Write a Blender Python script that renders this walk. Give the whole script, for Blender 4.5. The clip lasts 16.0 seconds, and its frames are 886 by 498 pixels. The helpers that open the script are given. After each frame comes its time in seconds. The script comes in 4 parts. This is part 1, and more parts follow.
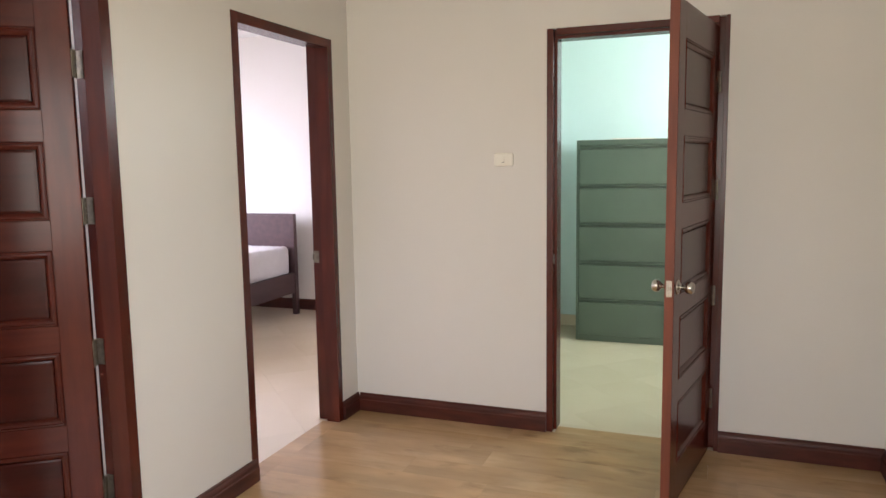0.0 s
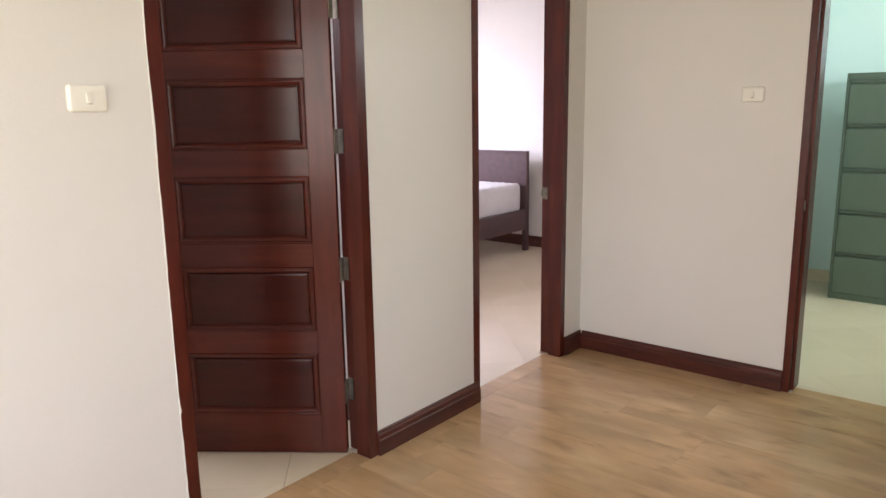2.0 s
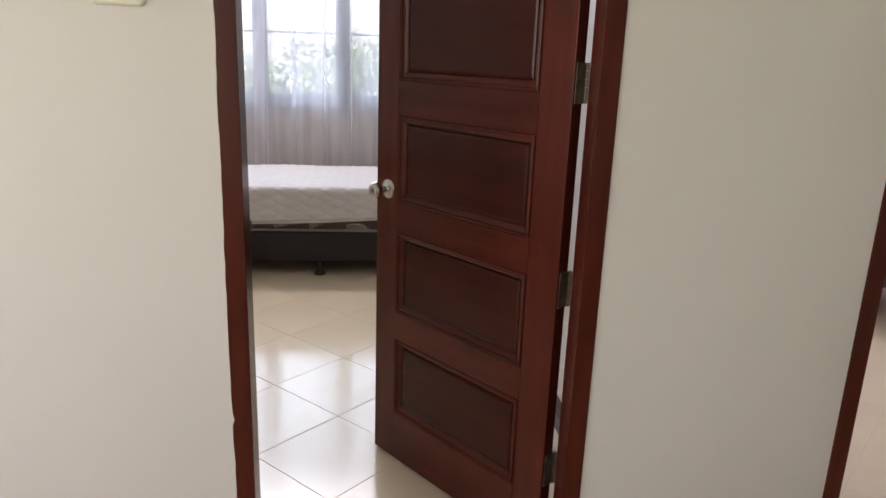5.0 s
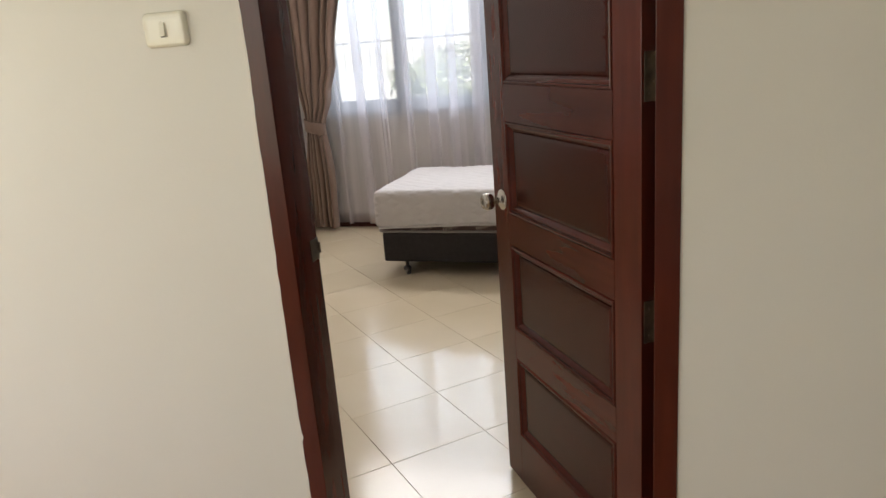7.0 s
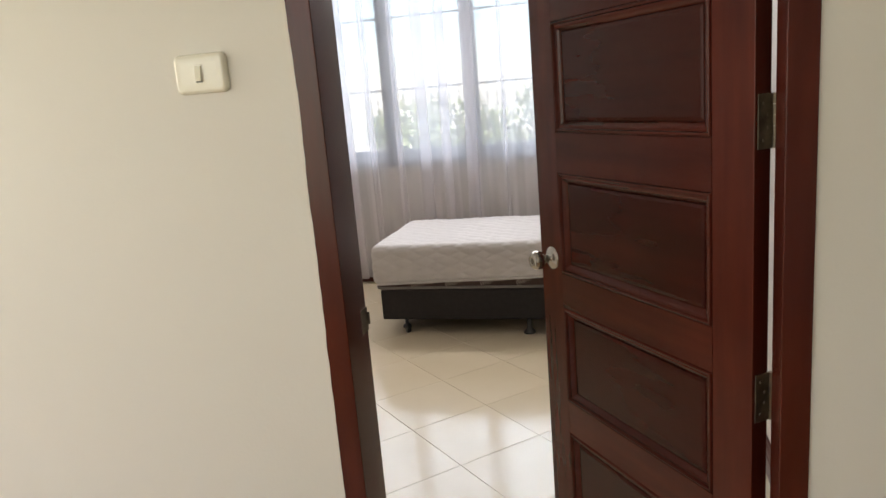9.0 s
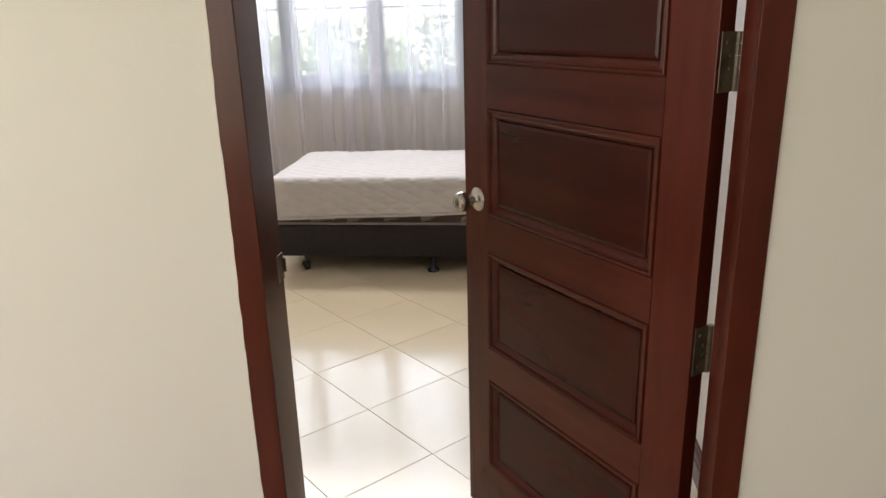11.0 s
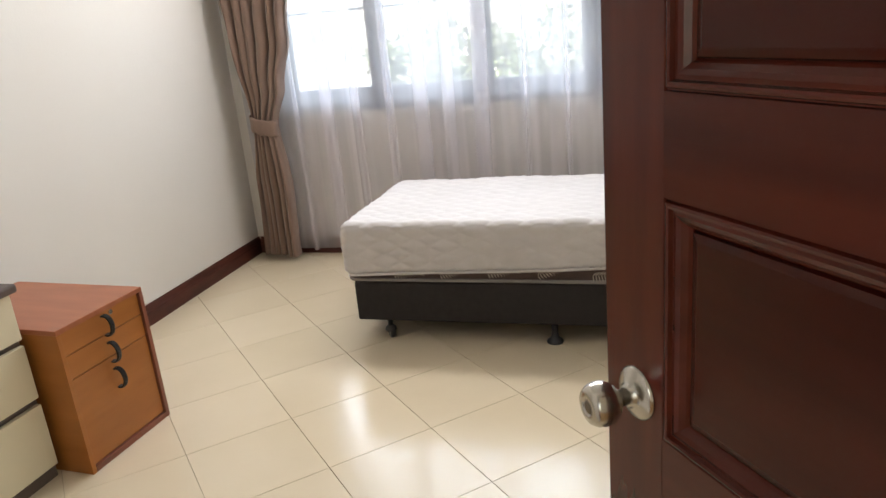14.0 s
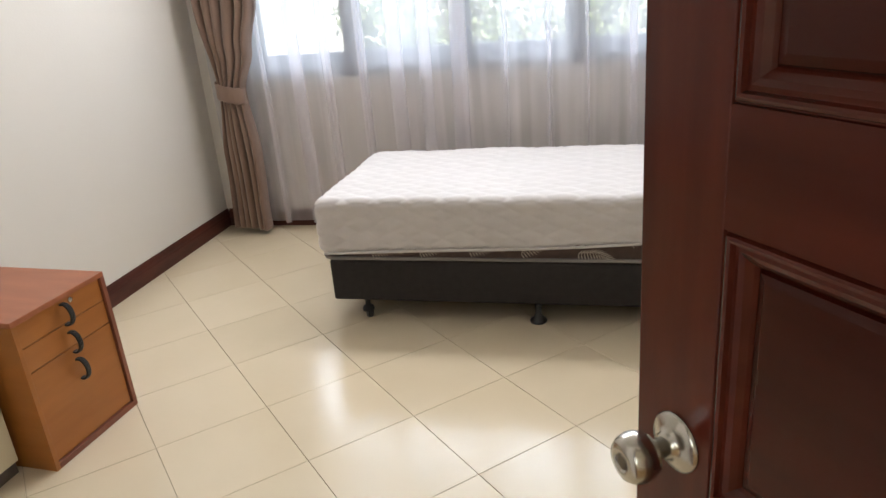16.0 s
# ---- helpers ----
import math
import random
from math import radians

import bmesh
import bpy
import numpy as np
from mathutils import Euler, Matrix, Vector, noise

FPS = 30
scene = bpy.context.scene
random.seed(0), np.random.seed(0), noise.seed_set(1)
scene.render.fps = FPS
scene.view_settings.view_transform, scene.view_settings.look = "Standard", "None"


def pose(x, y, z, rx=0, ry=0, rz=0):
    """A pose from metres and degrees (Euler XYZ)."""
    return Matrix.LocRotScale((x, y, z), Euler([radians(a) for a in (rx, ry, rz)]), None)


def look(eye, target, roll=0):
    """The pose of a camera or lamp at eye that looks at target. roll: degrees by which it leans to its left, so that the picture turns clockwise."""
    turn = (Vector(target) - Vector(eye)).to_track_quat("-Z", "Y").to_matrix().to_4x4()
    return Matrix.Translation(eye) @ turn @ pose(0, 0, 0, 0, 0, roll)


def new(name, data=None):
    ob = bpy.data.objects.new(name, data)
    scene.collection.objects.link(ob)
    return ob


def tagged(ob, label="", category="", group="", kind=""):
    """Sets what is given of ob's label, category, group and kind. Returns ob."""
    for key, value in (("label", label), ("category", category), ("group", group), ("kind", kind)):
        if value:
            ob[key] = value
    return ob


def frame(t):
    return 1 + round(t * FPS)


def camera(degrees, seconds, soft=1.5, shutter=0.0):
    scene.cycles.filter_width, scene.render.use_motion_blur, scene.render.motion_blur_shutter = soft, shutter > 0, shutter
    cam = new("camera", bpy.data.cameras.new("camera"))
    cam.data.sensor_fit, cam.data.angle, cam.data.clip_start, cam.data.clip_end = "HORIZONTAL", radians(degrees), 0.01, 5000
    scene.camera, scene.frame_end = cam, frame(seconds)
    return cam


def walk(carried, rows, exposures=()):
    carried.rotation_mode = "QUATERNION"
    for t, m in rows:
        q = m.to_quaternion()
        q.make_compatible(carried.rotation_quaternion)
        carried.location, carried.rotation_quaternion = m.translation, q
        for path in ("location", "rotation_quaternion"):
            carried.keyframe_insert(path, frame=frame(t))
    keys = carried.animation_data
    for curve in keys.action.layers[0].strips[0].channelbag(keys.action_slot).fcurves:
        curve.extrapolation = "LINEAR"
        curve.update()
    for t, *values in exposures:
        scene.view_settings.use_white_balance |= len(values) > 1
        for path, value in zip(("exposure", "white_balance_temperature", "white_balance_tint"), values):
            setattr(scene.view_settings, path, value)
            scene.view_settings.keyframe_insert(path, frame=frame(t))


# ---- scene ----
cam = camera(63.2, 16.0)
PATH = [
    (0, (-2.074, -2.053, 1.525), (-0.216, -1.35, 1.286), -0.9),
    (0.5, (-2.062, -2.084, 1.522), (-0.296, -1.194, 1.223), -1.5),
    (1, (-2.067, -2.093, 1.518), (-0.378, -1.041, 1.183), -1.9),
    (1.5, (-2.075, -2.098, 1.515), (-0.493, -0.93, 1.149), -1.5),
    (2, (-2.075, -2.094, 1.504), (-0.56, -0.849, 1.113), -0.9),
    (2.5, (-1.973, -2.066, 1.468), (-0.52, -0.77, 1.01), -1.2),
    (3, (-1.715, -1.952, 1.465), (-0.358, -0.561, 0.991), -1.6),
    (3.5, (-1.41, -1.898, 1.466), (-0.227, -0.349, 1.019), -1.3),
    (4, (-1.171, -1.827, 1.441), (-0.228, -0.113, 1.027), -0.9),
    (4.5, (-0.862, -1.741, 1.435), (-0.301, 0.112, 0.934), 1.6),
    (7, (-0.031, -1.445, 1.462), (-0.618, 0.387, 0.915), -4.5),
    (7.5, (-0.034, -1.44, 1.471), (-0.695, 0.388, 0.998), -4.0),
    (8, (-0.055, -1.441, 1.473), (-0.743, 0.383, 1.026), -4.1),
    (8.5, (-0.163, -1.382, 1.46), (-0.824, 0.456, 1.028), -5.0),
    (9, (-0.308, -1.3, 1.463), (-0.802, 0.592, 1.042), -4.8),
    (9.5, (-0.369, -1.295, 1.466), (-0.703, 0.633, 1.054), -4.0),
    (10, (-0.439, -1.311, 1.461), (-0.624, 0.619, 0.969), -1.2),
    (12.5, (-0.37, -0.58, 1.427), (-0.736, 1.271, 0.764), -3.8),
    (13, (-0.438, -0.336, 1.406), (-0.986, 1.479, 0.77), -5.5),
    (13.5, (-0.492, -0.154, 1.436), (-1.036, 1.665, 0.809), -6.0),
    (14, (-0.501, -0.081, 1.422), (-1.044, 1.745, 0.813), -5.3),
    (14.5, (-0.493, -0.07, 1.417), (-0.999, 1.764, 0.799), -4.5),
    (15, (-0.52, -0.038, 1.425), (-0.999, 1.797, 0.788), -4.1),
    (15.5, (-0.528, -0.015, 1.442), (-0.998, 1.791, 0.723), -4.2),
    (16, (-0.574, 0.049, 1.452), (-1.037, 1.857, 0.735), -4.9),
]
EXPOSURES = [(0, 1.58, 6150, 20), (0.5, 1.72, 6150, 20), (1.5, 1.6, 6150, 20), (3, 1.5, 6150, 21), (4.5, 1.2, 6150, 18), (7, 1.03, 6550, 12), (10, 1.07, 6600, 12),
             (12.5, 1.55, 6450, 11), (13.2, 1.52, 6500, 10), (14, 1.45, 6450, 10), (16, 1.43, 6400, 10)]
walk(cam, [(t, look(eye, target, roll)) for t, eye, target, roll in PATH], EXPOSURES)

# ---- world, sun, large lights ----
world = bpy.data.worlds.new("world")
scene.world = world
world.use_nodes = True
wn = world.node_tree
sky = wn.nodes.new("ShaderNodeTexSky")
sky.sky_type = "NISHITA"
sky.sun_disc = False
sky.sun_elevation = radians(58)
sky.sun_rotation = radians(200)
wn.links.new(sky.outputs[0], wn.nodes["Background"].inputs[0])
wn.nodes["Background"].inputs[1].default_value = 0.15

sun = new("sun", bpy.data.lights.new("sun", "SUN"))
sun.data.energy, sun.data.angle, sun.data.color = 5.0, radians(0.5), (1, 0.95, 0.87)
sun.matrix_world = look((-3, -9, 15), (0, 0, 0))


def window_light(name, eye, target, w, h, watts, color):
    ob = new(name, bpy.data.lights.new(name, "AREA"))
    ob.data.shape, ob.data.size, ob.data.size_y, ob.data.energy, ob.data.color = "RECTANGLE", w, h, watts, color
    ob.matrix_world = look(eye, target)
    return ob


# Lobby windows are unseen: end one inferred, side one added to balance the walls.
window_light("lobby_side_fill_light", (-2.75, -2.91, 1.55), (-2.75, 0, 1.3), 2.1, 1.5, 10.5, (1.0, 0.945, 0.775))
window_light("lobby_end_window_light", (-4.68, -1.35, 1.55), (0, -1.35, 1.3), 2.1, 1.5, 23.5, (1.0, 0.945, 0.775))
window_light("second_bedroom_window_light", (2.4, 4.22, 1.65), (2.3, 2.2, 0.0), 2.3, 1.3, 47, (0.94, 0.89, 1.0))
# Source unseen; this lamp and its high opening are added to light the room.
window_light("store_room_fill_light", (3.6, -2.97, 2.3), (3.6, 0, 1.0), 1.1, 0.55, 18, (0.92, 1.0, 0.88))
# Added lamp over the garden; brightens the voile and the floor sheen.
window_light("garden_fill_light", (-2.7, 8.6, 4.5), (-1.6, 4.1, 1.4), 5.0, 2.6, 270, (0.80, 0.91, 1.0))
# Added lamp inside the room before the voile, standing in for daylight.
window_light("bedroom_fill_light", (-1.42, 3.84, 2.46), (-1.42, 0.6, 1.0), 2.5, 0.42, 21, (0.99, 0.97, 0.97))

# ---- materials ----


def material(name, color, rough=0.5, metal=0.0, second=None, scale=6.0, stretch=(1, 1, 1), bump=0.0, bump_scale=60.0,
             coat=0.0, spec=0.5, vary=0.0, rough_vary=0.0, sheen=0.0, detail=5.0, island=False, blotch=0.0):
    m = bpy.data.materials.new(name)
    m.use_nodes = True
    nt = m.node_tree
    n, l = nt.nodes, nt.links
    b = n["Principled BSDF"]
    b.inputs["Roughness"].default_value = rough
    b.inputs["Metallic"].default_value = metal
    b.inputs["Coat Weight"].default_value = coat
    b.inputs["Specular IOR Level"].default_value = spec
    b.inputs["Coat Roughness"].default_value = 0.12
    b.inputs["Sheen Weight"].default_value = sheen
    tc = n.new("ShaderNodeTexCoord")
    mp = n.new("ShaderNodeMapping")
    mp.inputs["Scale"].default_value = stretch
    l.new(tc.outputs["Object"], mp.inputs["Vector"])
    info = n.new("ShaderNodeObjectInfo")
    if vary:
        add = n.new("ShaderNodeVectorMath")
        mul = n.new("ShaderNodeMath")
        mul.operation = "MULTIPLY"
        mul.inputs[1].default_value = 37.0
        l.new(info.outputs["Random"], mul.inputs[0])
        l.new(mp.outputs[0], add.inputs[0])
        l.new(mul.outputs[0], add.inputs[1])
        vec = add.outputs[0]
    else:
        vec = mp.outputs[0]
    tex = n.new("ShaderNodeTexNoise")
    tex.inputs["Scale"].default_value = scale
    tex.inputs["Detail"].default_value = detail
    l.new(vec, tex.inputs["Vector"])
    mix = n.new("ShaderNodeMix")
    mix.data_type = "RGBA"
    second = second or tuple(c * 0.86 for c in color)
    mix.inputs["A"].default_value = (*second, 1)
    mix.inputs["B"].default_value = (*color, 1)
    ramp = n.new("ShaderNodeMapRange")
    ramp.inputs["From Min"].default_value = 0.32
    ramp.inputs["From Max"].default_value = 0.66
    l.new(tex.outputs["Fac"], ramp.inputs["Value"])
    l.new(ramp.outputs[0], mix.inputs["Factor"])
    out = mix.outputs["Result"]
    if vary or island:
        hsv = n.new("ShaderNodeHueSaturation")
        mr = n.new("ShaderNodeMapRange")
        v = vary or 0.4
        mr.inputs["To Min"].default_value, mr.inputs["To Max"].default_value = 1 - v, 1 + v
        if island:
            geo = n.new("ShaderNodeNewGeometry")
            l.new(geo.outputs["Random Per Island"], mr.inputs["Value"])
        else:
            l.new(info.outputs["Random"], mr.inputs["Value"])
        l.new(mr.outputs[0], hsv.inputs["Value"])
        l.new(out, hsv.inputs["Color"])
        out = hsv.outputs[0]
    if blotch:
        wide, wr, wm = n.new("ShaderNodeTexNoise"), n.new("ShaderNodeMapRange"), n.new("ShaderNodeMix")
        wide.inputs["Scale"].default_value, wide.inputs["Detail"].default_value = 4.5, 4.0
        l.new(tc.outputs["Object"], wide.inputs["Vector"])
        l.new(wide.outputs["Fac"], wr.inputs["Value"])
        wr.inputs["From Min"].default_value, wr.inputs["From Max"].default_value = 0.35, 0.65
        wr.inputs["To Max"].default_value = blotch
        wm.data_type = "RGBA"
        wm.inputs["B"].default_value = (*(c * 0.45 for c in color), 1)
        l.new(wr.outputs[0], wm.inputs["Factor"])
        l.new(out, wm.inputs["A"])
        out = wm.outputs["Result"]
    l.new(out, b.inputs["Base Color"])
    if rough_vary:
        rr = n.new("ShaderNodeMapRange")
        big = n.new("ShaderNodeTexNoise")
        big.inputs["Scale"].default_value = 2.3
        l.new(tc.outputs["Object"], big.inputs["Vector"])
        rr.inputs["To Min"].default_value, rr.inputs["To Max"].default_value = max(rough - rough_vary, 0.02), rough + rough_vary
        l.new(big.outputs["Fac"], rr.inputs["Value"])
        l.new(rr.outputs[0], b.inputs["Roughness"])
    if bump:
        fine = n.new("ShaderNodeTexNoise")
        fine.inputs["Scale"].default_value = bump_scale
        fine.inputs["Detail"].default_value = 3
        l.new(vec, fine.inputs["Vector"])
        bp = n.new("ShaderNodeBump")
        bp.inputs["Strength"].default_value = bump
        bp.inputs["Distance"].default_value = 0.004
        l.new(fine.outputs["Fac"], bp.inputs["Height"])
        l.new(bp.outputs[0], b.inputs["Normal"])
    return m


PAINT = material("wall_paint", (0.74, 0.71, 0.66), 0.5, second=(0.71, 0.68, 0.625), scale=1.1, bump=0.12, bump_scale=90)
# Greenish tint of the store room's light, put into the wall colour.
AQUA = material("light_tinted_aqua_paint", (0.64, 0.77, 0.74), 0.5, second=(0.61, 0.74, 0.71), scale=1.1, bump=0.12, bump_scale=90)
CEIL = material("ceiling_paint", (0.82, 0.81, 0.78), 0.7, bump=0.1, bump_scale=70)
MAHOGANY = material("mahogany_lacquer", (0.104, 0.0180, 0.0100), 0.27, second=(0.062, 0.0104, 0.0060), scale=2.2, stretch=(9, 9, 1.0),
                    bump=0.015, bump_scale=30, coat=0.09, vary=0.1, spec=0.27, blotch=0.45)
MAHOGANY_X = material("mahogany_lacquer_crosswise", (0.104, 0.0180, 0.0100), 0.27, second=(0.062, 0.0104, 0.0060), scale=2.2, stretch=(1.0, 9, 9),
                      bump=0.015, bump_scale=30, coat=0.09, vary=0.1, spec=0.27, blotch=0.45)
PANEL = material("dark_mahogany_panel", (0.058, 0.0088, 0.0048), 0.27, second=(0.039, 0.0060, 0.0034), scale=2.2, stretch=(1.0, 9, 9),
                 bump=0.012, bump_scale=30, coat=0.08, vary=0.1, spec=0.25, blotch=0.4)
EDGE = material("reddish_door_edge", (0.19, 0.045, 0.018), 0.5, second=(0.13, 0.03, 0.012), scale=3, stretch=(9, 9, 1), bump=0.2)
SKIRT = material("skirting_wood", (0.088, 0.022, 0.014), 0.36, second=(0.05, 0.013, 0.009), scale=3, stretch=(1.5, 1.5, 9), bump=0.08, spec=0.3)


def laminate_material():
    m = material("oak_laminate", (0.54, 0.345, 0.172), 0.24, second=(0.40, 0.25, 0.12), scale=1.5, stretch=(3.6, 1.5, 1), bump=0.04,
                 bump_scale=30, vary=0.035, rough_vary=0.03)
    n, l = m.node_tree.nodes, m.node_tree.links
    b = n["Principled BSDF"]
    old = b.inputs["Base Color"].links[0].from_socket
    tc, info = n.new("ShaderNodeTexCoord"), n.new("ShaderNodeObjectInfo")
    mul, add = n.new("ShaderNodeMath"), n.new("ShaderNodeVectorMath")
    mul.operation = "MULTIPLY"
    mul.inputs[1].default_value = 53.0
    l.new(info.outputs["Random"], mul.inputs[0])
    l.new(tc.outputs["Object"], add.inputs[0])
    l.new(mul.outputs[0], add.inputs[1])
    for stretch, lo, hi, col in (((10, 4.2, 1), 0.56, 0.72, (0.19, 0.115, 0.058, 1)), ((34, 2.2, 1), 0.52, 0.8, (0.30, 0.185, 0.09, 1)), ((5, 1.6, 1), 0.5, 0.72, (0.62, 0.44, 0.245, 1)), ((3.4, 1.7, 1), 0.47, 0.66, (0.335, 0.225, 0.118, 1))):
        mp, nz, mr, mix = n.new("ShaderNodeMapping"), n.new("ShaderNodeTexNoise"), n.new("ShaderNodeMapRange"), n.new("ShaderNodeMix")
        mp.inputs["Scale"].default_value = stretch
        mp.inputs["Location"].default_value = (stretch[0], 0, 0)
        nz.inputs["Scale"].default_value, nz.inputs["Detail"].default_value = 1.0, 6.0
        mr.inputs["From Min"].default_value, mr.inputs["From Max"].default_value, mr.inputs["To Max"].default_value = lo, hi, 0.55
        mix.data_type = "RGBA"
        l.new(add.outputs[0], mp.inputs["Vector"])
        l.new(mp.outputs[0], nz.inputs["Vector"])
        l.new(nz.outputs["Fac"], mr.inputs["Value"])
        l.new(mr.outputs[0], mix.inputs["Factor"])
        l.new(old, mix.inputs["A"])
        mix.inputs["B"].default_value = col
        old = mix.outputs["Result"]
    l.new(old, b.inputs["Base Color"])
    return m


LAMINATE = laminate_material()
TILE = material("cream_glazed_tile", (0.71, 0.605, 0.44), 0.16, second=(0.67, 0.565, 0.40), scale=2.0, bump=0.008, bump_scale=9, vary=0.02, spec=0.5, rough_vary=0.03)
GROUT = material("tile_grout", (0.60, 0.505, 0.37), 0.9, bump=0.3)
STEEL = material("brushed_steel", (0.56, 0.53, 0.47), 0.24, 1.0, second=(0.48, 0.45, 0.40), scale=20, rough_vary=0.08)
BRASS = material("aged_hinge_metal", (0.25, 0.215, 0.165), 0.42, 0.9, second=(0.15, 0.125, 0.095), scale=40, bump=0.2)
PLASTIC = material("ivory_plastic", (0.84, 0.81, 0.71), 0.13, second=(0.83, 0.80, 0.70), scale=9)
QUILT = material("white_quilted_cotton", (0.63, 0.60, 0.59), 0.85, second=(0.595, 0.565, 0.555), scale=14, bump=0.35, bump_scale=220, sheen=0.2)
BROWN = material("brown_mattress_fabric", (0.075, 0.043, 0.034), 0.8, second=(0.055, 0.03, 0.024), scale=30, bump=0.4, bump_scale=250, sheen=0.2)
LEAF_PRINT = material("pale_leaf_print", (0.46, 0.41, 0.35), 0.8, bump=0.3, bump_scale=200)
PIPING = material("grey_piping", (0.24, 0.22, 0.21), 0.7, bump=0.3, bump_scale=200)
BLACK = material("black_bed_fabric", (0.030, 0.026, 0.0265), 0.6, second=(0.023, 0.02, 0.0205), scale=30, bump=0.4, bump_scale=250, spec=0.25)
CASTER = material("black_caster_plastic", (0.02, 0.02, 0.02), 0.35)
DRAPE = material("taupe_curtain", (0.24, 0.155, 0.112), 0.8, second=(0.205, 0.13, 0.093), scale=3, stretch=(8, 8, 1), bump=0.3, bump_scale=200, sheen=0.3)
ORANGE = material("orange_brown_laminate", (0.40, 0.145, 0.030), 0.36, second=(0.33, 0.115, 0.022), scale=2.5, stretch=(1, 1, 6), bump=0.05, rough_vary=0.05)
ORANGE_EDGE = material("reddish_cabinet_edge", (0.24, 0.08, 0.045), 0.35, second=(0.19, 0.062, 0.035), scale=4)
ORANGE_TOP = material("orange_red_cabinet_top", (0.38, 0.125, 0.055), 0.38, second=(0.32, 0.10, 0.042), scale=4, stretch=(1, 5, 1), bump=0.04)
HANDLE = material("dark_ribbed_handle", (0.03, 0.032, 0.033), 0.3, 0.4, scale=60)
CREAM = material("cream_laminate", (0.70, 0.62, 0.44), 0.4, second=(0.66, 0.58, 0.41), scale=3)
GREYWOOD = material("dark_grey_wood", (0.12, 0.088, 0.073), 0.45, second=(0.09, 0.066, 0.056), scale=3, stretch=(8, 1, 8))
FILING = material("grey_green_steel", (0.108, 0.145, 0.103), 0.42, second=(0.098, 0.132, 0.094), scale=3, bump=0.08, bump_scale=90)
BEDWOOD = material("dark_bed_wood", (0.075, 0.034, 0.034), 0.38, second=(0.05, 0.022, 0.022), scale=3, stretch=(1, 6, 6), bump=0.1, coat=0.1)
WINFRAME = material("window_frame_paint", (0.21, 0.213, 0.225), 0.4, second=(0.18, 0.183, 0.195), scale=6, bump=0.1)
GRASS = material("lawn", (0.10, 0.14, 0.045), 0.9, second=(0.06, 0.09, 0.03), scale=5, bump=0.6)
LEAVES = material("garden_leaves", (0.25, 0.28, 0.13), 0.4, second=(0.21, 0.245, 0.105), scale=3, island=True, vary=0.2)
BARK = material("bark", (0.13, 0.09, 0.06), 0.9, bump=0.8, bump_scale=30)
FENCE = material("pale_garden_wall", (0.66, 0.63, 0.57), 0.85, second=(0.57, 0.54, 0.49), scale=2, bump=0.3)


def glass_material():
    m = bpy.data.materials.new("window_glass")
    m.use_nodes = True
    n, l = m.node_tree.nodes, m.node_tree.links
    n.remove(n["Principled BSDF"])
    tr, gl, mix = n.new("ShaderNodeBsdfTransparent"), n.new("ShaderNodeBsdfGlossy"), n.new("ShaderNodeMixShader")
    fr = n.new("ShaderNodeFresnel")
    gl.inputs["Roughness"].default_value = 0.02
    l.new(fr.outputs[0], mix.inputs[0])
    l.new(tr.outputs[0], mix.inputs[1])
    l.new(gl.outputs[0], mix.inputs[2])
    l.new(mix.outputs[0], n["Material Output"].inputs[0])
    return m


def sheer_material():
    m = bpy.data.materials.new("white_voile")
    m.use_nodes = True
    n, l = m.node_tree.nodes, m.node_tree.links
    n.remove(n["Principled BSDF"])
    tr, tl, df = n.new("ShaderNodeBsdfTransparent"), n.new("ShaderNodeBsdfTranslucent"), n.new("ShaderNodeBsdfDiffuse")
    tl.inputs[0].default_value = (0.90, 0.88, 0.92, 1)
    df.inputs[0].default_value = (0.87, 0.84, 0.87, 1)
    cloth, mix = n.new("ShaderNodeMixShader"), n.new("ShaderNodeMixShader")
    cloth.inputs[0].default_value = 0.30
    tc, mp, nz, mr = n.new("ShaderNodeTexCoord"), n.new("ShaderNodeMapping"), n.new("ShaderNodeTexNoise"), n.new("ShaderNodeMapRange")
    mp.inputs["Scale"].default_value = (6, 6, 0.12)
    nz.inputs["Scale"].default_value, nz.inputs["Detail"].default_value = 2, 1.5
    l.new(tc.outputs["Object"], mp.inputs[0])
    l.new(mp.outputs[0], nz.inputs["Vector"])
    l.new(nz.outputs["Fac"], mr.inputs["Value"])
    mr.inputs["From Min"].default_value, mr.inputs["From Max"].default_value = 0.46, 0.61
    mr.inputs["To Min"].default_value, mr.inputs["To Max"].default_value = 0.48, 0.60
    l.new(tl.outputs[0], cloth.inputs[1])
    l.new(df.outputs[0], cloth.inputs[2])
    l.new(mr.outputs[0], mix.inputs[0])
    l.new(tr.outputs[0], mix.inputs[1])
    l.new(cloth.outputs[0], mix.inputs[2])
    l.new(mix.outputs[0], n["Material Output"].inputs[0])
    return m


GLASS, SHEER = glass_material(), sheer_material()

# ---- mesh helpers ----


def box(bm, x0, y0, z0, x1, y1, z1, bevel=0.0, segments=2):
    vs = bmesh.ops.create_cube(bm, size=1)["verts"]
    for v in vs:
        v.co = Vector(((x0 + x1) / 2 + v.co.x * (x1 - x0), (y0 + y1) / 2 + v.co.y * (y1 - y0), (z0 + z1) / 2 + v.co.z * (z1 - z0)))
    if bevel:
        es = list({e for v in vs for e in v.link_edges})
        bmesh.ops.bevel(bm, geom=es, offset=bevel, segments=segments, affect="EDGES", profile=0.5)


def boxes(*items, bevel=0.0):
    bm = bmesh.new()
    for it in items:
        box(bm, *it, bevel=bevel)
    return bm


